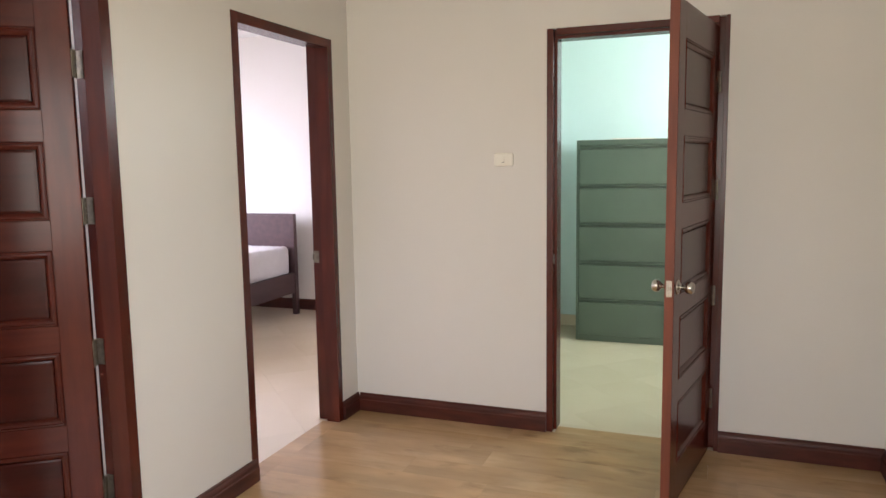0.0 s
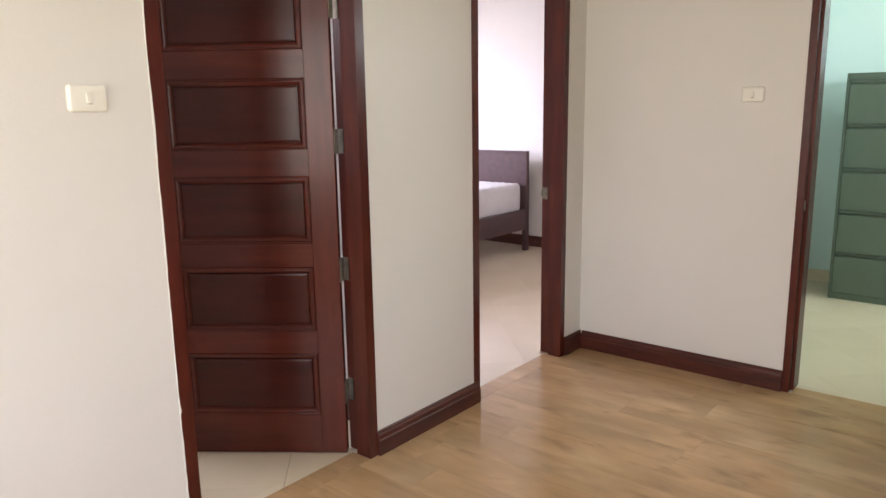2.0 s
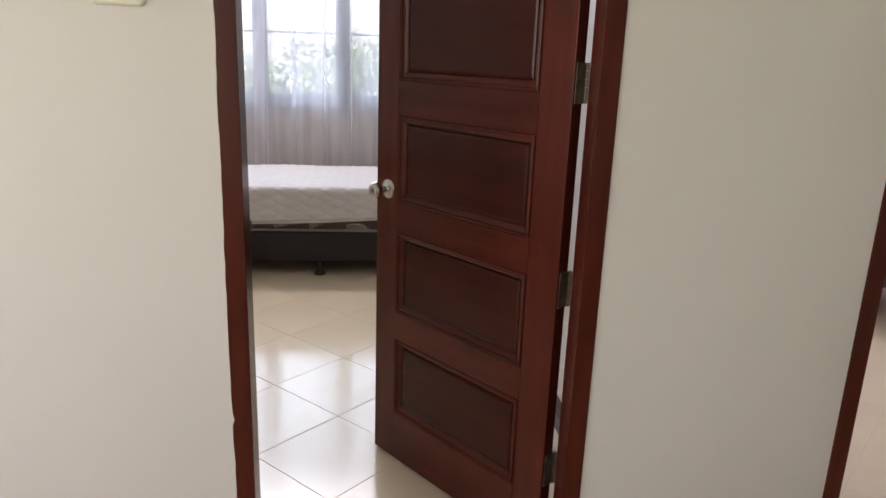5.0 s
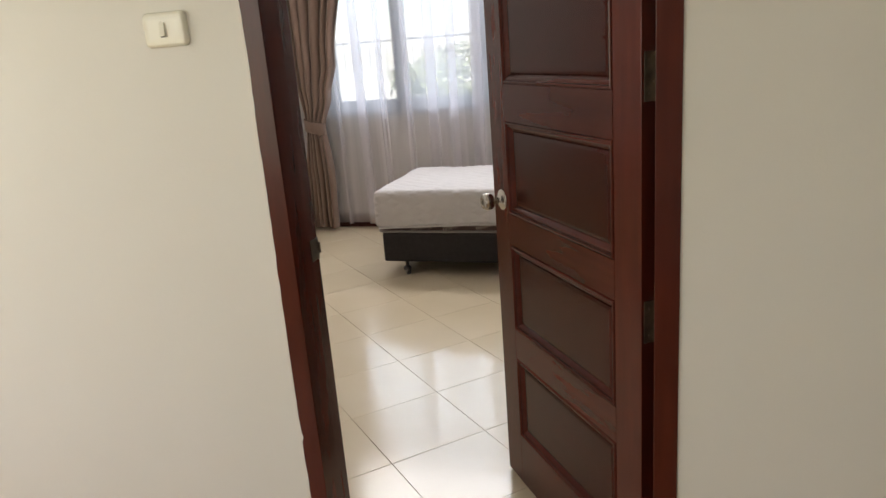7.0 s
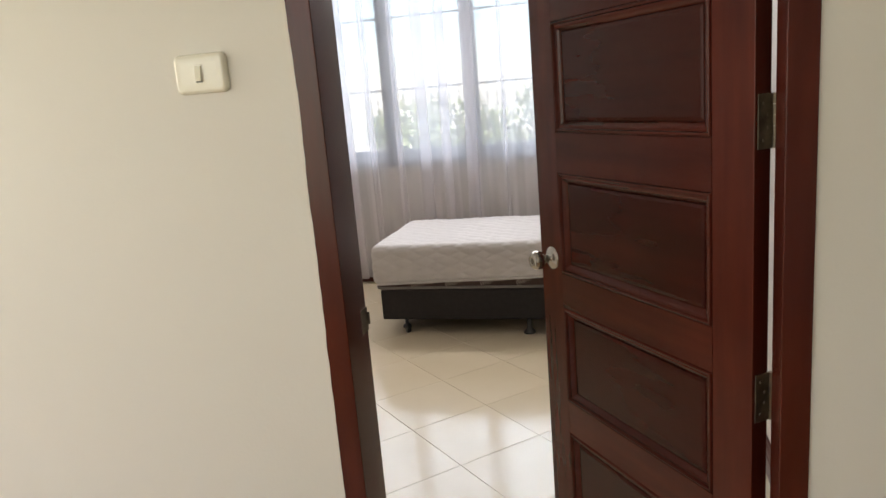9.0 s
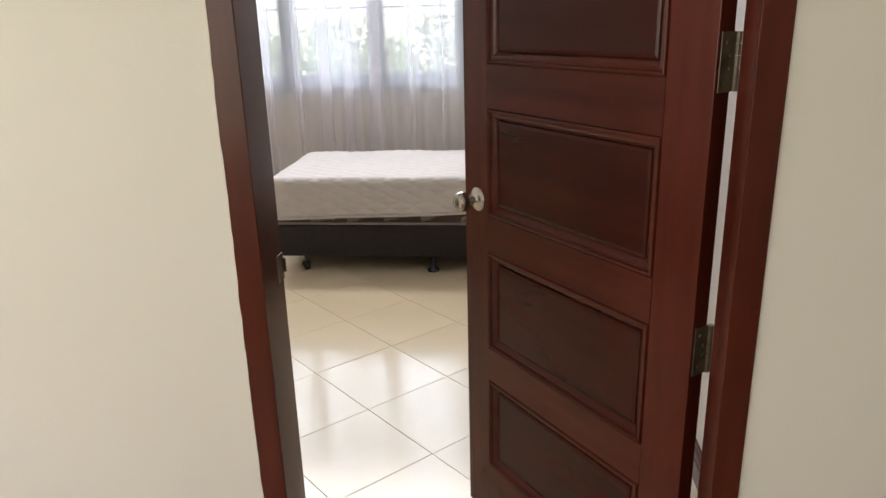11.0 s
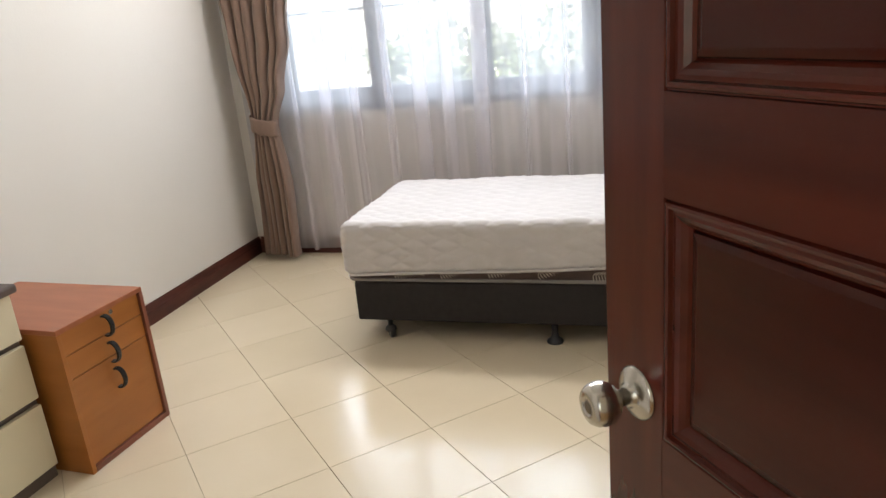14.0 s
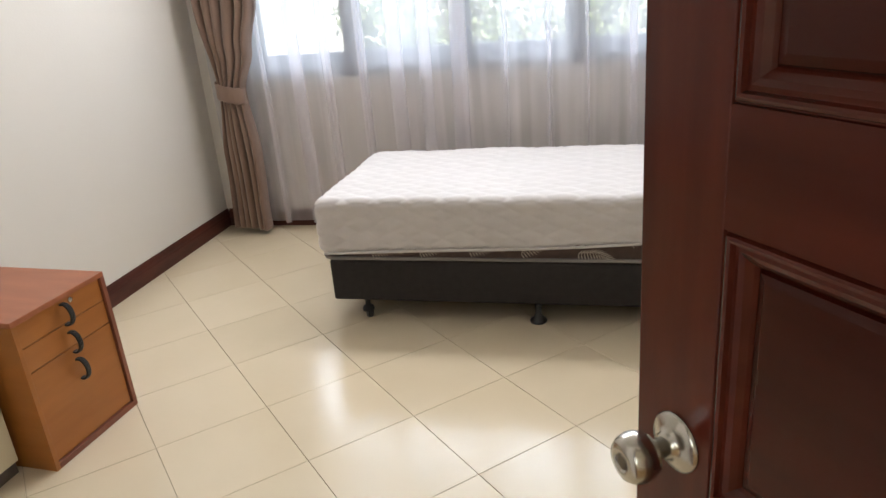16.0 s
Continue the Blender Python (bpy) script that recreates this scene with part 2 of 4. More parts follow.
def lathe(bm, profile, axis_matrix, steps=28):
    """Spin (radius, height) pairs round z, then place by the matrix."""
    rings = []
    for r, h in profile:
        rings.append([bm.verts.new(axis_matrix @ Vector((r * math.cos(a), r * math.sin(a), h)))
                      for a in (2 * math.pi * i / steps for i in range(steps))])
    for a, b in zip(rings, rings[1:]):
        for i in range(steps):
            bm.faces.new((a[i], a[(i + 1) % steps], b[(i + 1) % steps], b[i]))
    bm.faces.new(rings[0][::-1])
    bm.faces.new(rings[-1])


def mesh_of(name, bm, mat, smooth=False):
    bmesh.ops.recalc_face_normals(bm, faces=bm.faces)
    me = bpy.data.meshes.new(name)
    bm.to_mesh(me)
    bm.free()
    me.materials.append(mat)
    if smooth:
        for p in me.polygons:
            p.use_smooth = True
    return me


def part(name, bm, mat, parent=None, label="", smooth=False, at=None):
    ob = new(name, mesh_of(name, bm, mat, smooth))
    if parent:
        ob.parent = parent
    if at:
        ob.matrix_local = at
    return tagged(ob, label)


def empty(name, m, label, category, group="", kind=""):
    ob = new(name)
    ob.matrix_world = m
    return tagged(ob, label, category, group, kind)


def structure(name, bm, mat, label, category, smooth=False):
    return tagged(part(name, bm, mat, smooth=smooth), label, category, kind="structure")


# ---- plan ----
WT = 0.145            # wall thickness
HC = 2.85            # ceiling
XB = 1.812           # lobby's end wall
YC = -2.86           # lobby's side wall
XL, XR = -3.06, 0.185   # first bedroom, side walls
YW = 4.13            # window wall, inner face
X2 = 4.44            # second bedroom, end wall
XO, YO = -4.75, 4.35   # outer faces
DH = 2.22            # door frame, outer height
FW = 0.049           # door frame, face width
D1, D2, D3 = (-0.910, 0.0), (0.705, 1.612), (-2.102, -1.193)  # outer widths of the door frames
XS = 4.5            # store room, end wall
YS = -0.62           # store room, side wall
YS2 = -2.9


def wall_with_holes(bm, axis, a0, a1, n0, n1, holes, z1=HC):
    """A wall along axis from a0 to a1, between n0 and n1 across; holes as (a, b, low, high)."""
    def put(p, q, lo, hi):
        if q - p > 1e-4 and hi - lo > 1e-4:
            if axis == "x":
                box(bm, p, n0, lo, q, n1, hi)
            else:
                box(bm, n0, p, lo, n1, q, hi)
    at = a0
    for p, q, lo, hi in sorted(holes):
        put(at, p, 0, z1)
        put(p, q, 0, lo)
        put(p, q, hi, z1)
        at = q
    put(at, a1, 0, z1)


bm = bmesh.new()
wall_with_holes(bm, "x", XO, XS + WT, 0, WT, [(D1[0], D1[1], 0, DH), (D2[0], D2[1], 0, DH)])
structure("wall_doors", bm, PAINT, "smooth warm off-white painted wall with two doorways", "wall")
bm = bmesh.new()
wall_with_holes(bm, "y", YC - WT, 0, XB, XB + WT, [(D3[0], D3[1], 0, DH)])
structure("wall_lobby_end", bm, PAINT, "smooth warm off-white painted end wall with one doorway", "wall")
# The opening is out of view, added for the side lamp.
bm = bmesh.new()
wall_with_holes(bm, "x", XO, XB, YC - WT, YC, [(-3.85, -1.65, 0.75, 2.35)])
structure("wall_lobby_side", bm, PAINT, "off-white painted lobby wall with an unseen opening added for a lamp", "wall")
bm = bmesh.new()
wall_with_holes(bm, "y", YC, 0, XO, XO + WT, [(-2.45, -0.25, 0.75, 2.35)])
structure("wall_lobby_back", bm, PAINT, "off-white painted end wall with a window opening", "wall")
bm = bmesh.new()
box(bm, XL - WT, WT, 0, XL, YW, HC)
structure("wall_bedroom_west", bm, PAINT, "smooth off-white painted bedroom wall", "wall")
bm = bmesh.new()
box(bm, XR, WT, 0, XR + 0.12, YW, HC)
structure("wall_bedroom_partition", bm, PAINT, "smooth off-white painted partition between two bedrooms", "wall")
W1 = (-2.73, -0.14, 0.925, 2.65)
bm = bmesh.new()
wall_with_holes(bm, "x", XL - WT, X2 + WT, YW, YO, [W1, (1.2, 3.6, 0.95, 2.35)])
structure("wall_windows", bm, PAINT, "off-white painted outer wall with wide window openings", "wall")
bm = bmesh.new()
box(bm, X2, WT, 0, X2 + WT, YW, HC)
structure("wall_second_bedroom_end", bm, PAINT, "bright white painted wall behind the headboard", "wall")
bm = bmesh.new()
box(bm, XS, YS2, 0, XS + WT, 0, HC)
structure("wall_store_end", bm, AQUA, "pale painted end wall of the store room", "wall")
bm = bmesh.new()
box(bm, XB + WT, YS, 0, XS, YS + 0.1, HC)
structure("wall_store_side", bm, AQUA, "pale painted side wall of the store room", "wall")
# Unseen wall; the high opening is added for the store room lamp.
bm = bmesh.new()
wall_with_holes(bm, "x", XB + WT, XS + WT, YS2 - WT, YS2, [(3.0, 4.2, 1.98, 2.62)])
structure("wall_store_lamp", bm, AQUA, "unseen pale painted wall with a high opening added for a lamp", "wall")
bm = boxes((XO, YC - WT, HC, XS + WT, YO, HC + 0.15))
structure("ceiling", bm, CEIL, "plain white ceiling", "ceiling")
# Unseen slab, added to keep direct sun out of the rooms.
bm = boxes((XO - 1.2, YC - WT - 1.2, HC + 0.15, XS + 1.3, YO + 0.12, HC + 0.32))
structure("roof", bm, CEIL, "unseen flat roof slab added to block the sun", "roof")
bm = boxes((XO, YC - WT, -0.25, XS + WT, YO, -0.005))
structure("floor_slab", bm, GROUT, "grey mortar bed under the tiles", "floor")

# ---- skirting boards ----
PROFILE = [(0, 0), (0.017, 0), (0.017, 0.068), (0.0135, 0.074), (0.0135, 0.084), (0.011, 0.093), (0.007, 0.1), (0.007, 0.108), (0.004, 0.112), (0, 0.112)]


def skirting(p, q, normal):
    bm = bmesh.new()
    p, q, nrm = Vector((*p, 0)), Vector((*q, 0)), Vector((*normal, 0))
    ends = [[bm.verts.new(e + nrm * (d + 0.001) + Vector((0, 0, h))) for d, h in PROFILE] for e in (p, q)]
    k = len(PROFILE)
    for i in range(k):
        bm.faces.new((ends[0][i], ends[0][(i + 1) % k], ends[1][(i + 1) % k], ends[1][i]))
    bm.faces.new(ends[0][::-1])
    bm.faces.new(ends[1])
    return structure("baseboard", bm, SKIRT, "dark reddish-brown moulded wooden skirting board", "baseboard")


skirting((XO + WT, 0), (D1[0] + 0.0, 0), (0, -1))
skirting((D1[1] - 0.003, 0), (D2[0] + 0.034, 0), (0, -1))
skirting((D2[1], 0), (XB, 0), (0, -1))
skirting((XB, -0.019), (XB, D3[1]), (-1, 0))
skirting((XB, D3[0]), (XB, YC), (-1, 0))
skirting((XO + WT, YC), (XB - 0.019, YC), (0, 1))
skirting((XL, WT), (XL, YW), (1, 0))
skirting((XR, WT), (XR, YW), (-1, 0))
skirting((XL + 0.019, YW), (XR - 0.019, YW), (0, -1))
skirting((X2, WT), (X2, YW), (-1, 0))
skirting((XR + 0.14, YW), (X2 - 0.019, YW), (0, -1))
bm = boxes((XS - 0.01, YS2, 0, XS, YS, 0.1), bevel=0.002)
structure("tile_skirting", bm, TILE, "cream tile skirting of the store room", "baseboard")

# ---- doors ----


def door_frame(name, m, width, label, y0, y1):
    """Rebated frame in local axes: x across the opening, y through the wall; the rebate for the leaf lies from y0 to y1."""
    e = empty(name, m, label, "door frame", kind="structure")
    P = 0.004
    a, b = (-P, y0) if y1 > WT / 2 else (y1, WT + P)
    for s in (0, 1):
        bm = bmesh.new()
        for w, p, q in ((FW, a, b), (0.035 if s == 0 else 0.022, y0, y1)):
            x0, x1 = (0, w) if s == 0 else (width - w, width)
            box(bm, x0, p, 0, x1, q, DH, 0.0012)
        part("jamb", bm, MAHOGANY, e)
    bm = bmesh.new()
    box(bm, FW, a, DH - FW, width - FW, b, DH, 0.0035)
    box(bm, FW, y0, DH - 0.035, width - FW, y1, DH, 0.0035)
    part("head", bm, MAHOGANY_X, e)
    return e


def moulding_bm(x0, x1, z0, z1, y, out):
    """A sloped picture-frame moulding round a panel on the face y; out is the outward direction."""
    bm = bmesh.new()
    steps = [(0.0, -0.0005), (0.0010, -0.003), (0.0022, -0.003), (0.004, 0.0015), (0.0066, 0.0026), (0.0095, 0.0015), (0.0115, -0.003), (0.0128, -0.003), (0.016, -0.0025), (0.021, -0.005), (0.0265, -0.010), (0.0292, -0.0135)]
    loops = []
    for d, h in steps:
        yy = y + out * h
        loops.append([bm.verts.new(c) for c in ((x0 + d, yy, z0 + d), (x1 - d, yy, z0 + d), (x1 - d, yy, z1 - d), (x0 + d, yy, z1 - d))])
    for a, b in zip(loops, loops[1:]):
        for i in range(4):
            bm.faces.new((a[i], a[(i + 1) % 4], b[(i + 1) % 4], b[i]))
    return bm


def panel_bm(x0, x1, z0, z1, t):
    """A fielded panel, raised on both faces."""
    bm = bmesh.new()
    c = t / 2
    for s in (-1, 1):
        loops = []
        for d, h in ((-0.004, 0.004), (0.0300, 0.004), (0.0318, c - 0.0112), (0.038, c - 0.0098), (0.040, c - 0.0095)):
            loops.append([bm.verts.new(v) for v in ((x0 + d, -c + s * h, z0 + d), (x1 - d, -c + s * h, z0 + d), (x1 - d, -c + s * h, z1 - d), (x0 + d, -c + s * h, z1 - d))])
        for a, b in zip(loops, loops[1:]):
            for i in range(4):
                bm.faces.new((a[i], a[(i + 1) % 4], b[(i + 1) % 4], b[i]))
        bm.faces.new(loops[-1])
    return bm


KNOB = [(0.033, 0.0), (0.033, 0.002), (0.030, 0.005), (0.020, 0.009), (0.0135, 0.0125), (0.0125, 0.016)]
BALL = [(0.0105, 0.012), (0.0105, 0.026), (0.014, 0.030), (0.022, 0.036), (0.0262, 0.044), (0.0268, 0.052), (0.025, 0.060), (0.021, 0.066), (0.014, 0.0685), (0.010, 0.0685), (0.0095, 0.0665)]


def door_leaf(name, m, width, height, label, edge_material=None, off=0.0):
    """Leaf in local axes: x from the hinge to the latch edge, y from -t to 0 (0 is the hinge pin's side), z up."""
    t = 0.04
    e = empty(name, m, label, "door", kind="structure")
    st, hole = 0.108, (width - 0.216)
    part("stile", boxes((0, -t, 0.008, st, 0, height), bevel=0.002), MAHOGANY, e)
    part("stile", boxes((width - st, -t, 0.008, width, 0, height), bevel=0.002), MAHOGANY, e)
    if edge_material:
        part("edge_strip", boxes((width, -t + 0.001, 0.008, width + 0.002, -0.001, height)), edge_material, e, "bare orange-red wooden edge")
    tops = [(0.185, 0.468), (0.566, 0.849), (0.947, 1.230), (1.336, 1.622), (1.730, 2.020)]
    z = 0.008
    for lo, hi in tops + [(height, height)]:
        part("rail", boxes((st, -t, z, width - st, 0, lo)), MAHOGANY_X, e)
        z = hi
    for lo, hi in tops:
        p = part("panel", panel_bm(st, width - st, lo, hi, t), PANEL, e)
        for y, out in ((0, 1), (-t, -1)):
            part("moulding", moulding_bm(st, width - st, lo, hi, y, out), MAHOGANY_X, p)
    for y, rx in ((0, -90), (-t, 90)):
        at = pose(width - 0.062, y, 0.985, rx)
        bm = bmesh.new()
        lathe(bm, KNOB, at)
        ros = part("rosette", bm, STEEL, e, "brushed steel round rosette", smooth=True)
        bm = bmesh.new()
        lathe(bm, BALL, at)
        part("knob", bm, STEEL, ros, "brushed steel round knob", smooth=True)
        bm = bmesh.new()
        lathe(bm, [(0.0078, 0.064), (0.0078, 0.0675), (0.006, 0.0682)], at, 16)
        part("lock_cylinder", bm, BRASS, ros, "dull metal lock cylinder")
    part("latch_plate", boxes((width + 0.0005, -t / 2 - 0.0125, 0.95, width + 0.0035, -t / 2 + 0.0125, 1.02), bevel=0.0008), STEEL, e, "small steel latch plate")
    part("latch_bolt", boxes((width + 0.003, -t / 2 - 0.006, 0.978, width + 0.011, -t / 2 + 0.006, 0.994), bevel=0.002), STEEL, e)
    for zc in (0.285, 0.828, 1.366, 1.90):
        bm = boxes((-0.003 - off * 0.1, -0.034, zc - 0.05, -0.0008, 0.0, zc + 0.05), (-off - 0.003, -0.001, zc - 0.05, -0.0005, 0.0012, zc + 0.05))
        for i in range(5):
            lathe(bm, [(0.0062, -0.0095), (0.0062, 0.0095)], pose(-0.003 - off, 0.006, zc - 0.04 + i * 0.02), 10)
        for dz in (-0.033, -0.011, 0.011, 0.033):
            lathe(bm, [(0.0035, 0), (0.003, 0.0012)], pose(-0.003, -0.017 + (0.007 if dz * dz < 0.0005 else -0.004), zc + dz, 0, -90), 8)
        part("hinge", bm, BRASS, e, "aged brass butt hinge")
    return e


def jamb_hinges(frame_ob, x, y, side):
    for zc in (0.285, 0.828, 1.366, 1.90):
        bm = boxes((min(x, x + side * 0.0025), y - 0.034, zc - 0.05, max(x, x + side * 0.0025), y, zc + 0.05))
        for dz in (-0.033, -0.011, 0.011, 0.033):
            lathe(bm, [(0.0035, 0), (0.003, 0.0012)], pose(x + side * 0.0025, y - 0.017 + (0.007 if dz * dz < 0.0005 else -0.004), zc + dz, 0, 90 * side), 8)
        part("hinge_leaf", bm, BRASS, frame_ob, "aged brass hinge leaf")


W = D1[1] - D1[0]
f1 = door_frame("door_frame_1", pose(D1[0], 0, 0), W, "dark red-brown lacquered wooden door frame flush with the wall", 0.08, WT + 0.004)
jamb_hinges(f1, W - 0.022, WT + 0.001, -1)
part("strike_plate", boxes((0.035, 0.108, 0.96, 0.0375, 0.1485, 1.015), (0.0352, 0.1485, 0.973, 0.042, 0.1505, 1.002), bevel=0.0008), BRASS, f1, "small steel strike plate")
rw = random.Random(5)
bm = bmesh.new()
rows = []
wob = 0.0015
for i in range(150):
    wob = min(max(wob + rw.uniform(-0.0011, 0.0011), 0.0002), 0.0045)
    spot = 0.004 if rw.random() < 0.03 else 0.0
    z = 0.12 + i * (DH - 0.12) / 149
    rows.append([bm.verts.new(c) for c in ((-0.0012, -0.0006, z), (-0.0002, -0.0043, z), (wob + spot, -0.0046, z), (wob + spot + 0.0006, -0.0038, z))])
for p, q in zip(rows, rows[1:]):
    for i in range(3):
        bm.faces.new((p[i], p[i + 1], q[i + 1], q[i]))
part("paint_edge", bm, PAINT, f1, "uneven bead of wall paint along the frame")
A1 = 53.5
door_leaf("door_1", pose(-0.046, 0.134, 0, 0, 0, 180 - A1) @ Matrix.Diagonal((1, -1, 1, 1)), 0.79, 2.165,
          "half-open glossy mahogany five-panel door with steel knob")

W2 = D2[1] - D2[0]
f2 = door_frame("door_frame_2", pose(D2[0], 0, 0), W2, "dark red-brown lacquered wooden frame of an empty doorway", 0.08, WT + 0.004)
part("strike_plate", boxes((W2 - 0.0245, 0.112, 0.95, W2 - 0.022, 0.148, 1.02), (W2 - 0.028, 0.1485, 0.968, W2 - 0.022, 0.1515, 1.002), bevel=0.001), BRASS, f2, "small dull metal strike plate")

W3 = D3[1] - D3[0]
f3 = door_frame("door_frame_3", pose(XB, D3[1], 0, 0, 0, -90), W3, "dark red-brown wooden frame of the store room doorway", -0.004, 0.042)
part("strike_plate", boxes((0.035, 0.008, 0.96, 0.038, 0.032, 1.01), bevel=0.001), BRASS, f3, "small dull metal strike plate")
A3 = 79
door_leaf("door_3", pose(XB - 0.006, D3[0] + 0.047, 0, 0, 0, 90 + A3), 0.79, 2.165,
          "wide-open mahogany five-panel door with a bare orange edge", EDGE)

# ---- window of the first bedroom ----
win = empty("window_1", pose(0, YW + 0.06, 0), "wide dark-framed casement window with four glazed sashes", "window", kind="structure")
part("window_frame", boxes((W1[0], 0, W1[2], W1[1], 0.07, W1[2] + 0.055), bevel=0.004), WINFRAME, win)
part("window_frame", boxes((W1[0], 0, W1[3] - 0.05, W1[1], 0.07, W1[3]), bevel=0.004), WINFRAME, win)
SASH = [W1[0], -2.08, -1.42, -0.79, W1[1]]
for i, x in enumerate(SASH):
    x0 = x if i == 0 else (x - 0.05 if i == 4 else x - 0.02)
    part("mullion", boxes((x0, 0, W1[2] + 0.055, x0 + (0.05 if i in (0, 4) else 0.04), 0.07, W1[3] - 0.05), bevel=0.004), WINFRAME, win)
for a, b in zip(SASH, SASH[1:]):
    a, b = a + 0.052 if a == SASH[0] else a + 0.022, b - 0.052 if b == SASH[-1] else b - 0.022
    lo, hi = W1[2] + 0.058, W1[3] - 0.053
    s = part("sash", boxes((a, 0.012, lo, a + 0.032, 0.052, hi), (b - 0.032, 0.012, lo, b, 0.052, hi), (a + 0.032, 0.012, lo, b - 0.032, 0.052, lo + 0.075),
                           (a + 0.032, 0.012, hi - 0.05, b - 0.032, 0.052, hi), bevel=0.003), WINFRAME, win)
    g = part("pane", boxes((a + 0.03, 0.030, lo + 0.07, b - 0.03, 0.034, hi - 0.045)), GLASS, s)
    g.visible_shadow = False
    for zb in (1.52, 2.06):
        part("glazing_bar", boxes((a + 0.032, 0.024, zb - 0.007, b - 0.032, 0.042, zb + 0.007)), WINFRAME, s)
    for xs in (a + 0.20, a + 0.29, b - 0.09):
        part("latch", boxes((xs - 0.02, -0.03, W1[2] + 0.008, xs + 0.02, -0.004, W1[2] + 0.075), (xs - 0.009, -0.012, W1[2] + 0.07, xs + 0.009, 0.012, W1[2] + 0.12), bevel=0.008), CASTER, s, "black window latch")
part("window_sill", boxes((W1[0] - 0.005, -0.058, W1[2] - 0.001, W1[1] + 0.005, -0.002, W1[2] + 0.006), bevel=0.002), WINFRAME, win)

# ---- curtains ----


def cloth(name, fx, nz, nu, z0, z1, mat, parent=None, label="", thick=0.0):
    bm = bmesh.new()
    rows = []
    for j in range(nz + 1):
        z = z0 + (z1 - z0) * j / nz
        rows.append([bm.verts.new(fx(i / nu, z)) for i in range(nu + 1)])
    for a, b in zip(rows, rows[1:]):
        for i in range(nu):
            bm.faces.new((a[i], a[i + 1], b[i + 1], b[i]))
    ob = part(name, bm, mat, parent, label, smooth=True)
    if thick:
        mod = ob.modifiers.new("thickness", "SOLIDIFY")
        mod.thickness = thick
    return ob


def smooth_table(rows, z):
    for (za, a), (zb, b) in zip(rows, rows[1:]):
        if z <= zb:
            f = max(0.0, min(1.0, (z - za) / (zb - za)))
            f = f * f * (3 - 2 * f)
            return a + (b - a) * f
    return rows[-1][1]


def drape(left_edge, right_edge, tie_z, seed, y, label, name="curtain"):
    rng = random.Random(seed)
    ph = [rng.uniform(0, 6.28) for _ in range(6)]
    e = empty(name, pose(0, 0, 0), label, "curtain")

    def fx(u, z):
        a, b = smooth_table(left_edge, z), smooth_table(right_edge, z)
        w = b - a
        k = 0.5 + 0.5 * math.tanh((abs(z - tie_z) - 0.10) / 0.12)
        uu = u + 0.03 * math.sin(6.28 * 2 * u + ph[0] + z * 0.6) * k
        amp = (0.018 + 0.028 * k) * (0.75 + 0.25 * math.sin(5 * u + ph[1]))
        fold = math.sin(6.28 * 6 * uu + ph[2] + 0.35 * math.sin(z * 1.7 + ph[3]))
        fold = math.copysign(abs(fold) ** 0.7, fold)
        bulge = -0.05 * math.sin(math.pi * u) * (1 - k)
        edge = u if a < -1 else 1 - u
        back = max(0.0, 1 - edge / 0.07) ** 1.5 * (YW - 0.025 - y)
        yy = amp * fold * min(1.0, edge / 0.07) + bulge + 0.02 * math.sin(3 * z + 4 * u) * k
        return (a + w * u + 0.012 * math.cos(6.28 * 6 * uu + ph[2]) * k, y + yy + back, z)
    cloth("fabric", fx, 110, 200, 0.035, 2.68, DRAPE, e)
    a, b = smooth_table(left_edge, tie_z), smooth_table(right_edge, tie_z)
    bm = bmesh.new()
    c, r, n = (a + b) / 2, (b - a) / 2 + 0.003, 40
    rings = []
    for j, (dz, dr) in enumerate(((-0.048, -0.002), (-0.044, 0.001), (-0.02, 0.0), (0.0, -0.001), (0.02, 0.0), (0.044, 0.001), (0.048, -0.002), (0.044, -0.005), (-0.044, -0.005))):
        rings.append([bm.verts.new((c + (r + dr) * math.cos(q), y - 0.015 + (0.062 + dr) * math.sin(q), tie_z + dz + 0.022 * math.cos(q) * (1 if c > -1 else -1) + 0.004 * math.sin(9 * q)))
                      for q in (6.2832 * i / n for i in range(n))])
    for p, q in zip(rings, rings[1:] + rings[:1]):
        for i in range(n):
            bm.faces.new((p[i], p[(i + 1) % n], q[(i + 1) % n], q[i]))
    part("tieback", bm, DRAPE, e, "taupe fabric tie band", smooth=True)
    side = 1 if c > -1 else -1
    bm = bmesh.new()
    lathe(bm, [(0.016, 0), (0.016, 0.004), (0.005, 0.008), (0.005, 0.055), (0.011, 0.06), (0.011, 0.068)], pose(c + side * (r + 0.02), YW, tie_z + 0.06, 90), 14)
    part("hook", bm, CASTER, e, "small dark curtain hook", smooth=True)
    return e


TIE = 0.885
drape([(0, -2.95), (0.5, -2.93), (TIE, -2.865), (1.4, -2.935), (2.0, -2.985), (2.7, -3.0)],
      [(0, -2.665), (0.5, -2.65), (TIE, -2.695), (1.12, -2.62), (1.4, -2.545), (2.13, -2.40), (2.7, -2.28)], TIE, 3, 3.97,
      "taupe floor-length curtain gathered by a tie band")
drape([(0, -0.15), (0.5, -0.165), (TIE - 0.05, -0.175), (1.0, -0.235), (1.22, -0.325), (2.1, -0.52), (2.7, -0.7)],
      [(0, 0.06), (0.5, 0.065), (TIE - 0.05, 0.045), (1.2, 0.075), (2.1, 0.14), (2.7, 0.16)], TIE - 0.05, 8, 3.97,
      "taupe floor-length curtain tied back beside the bed")


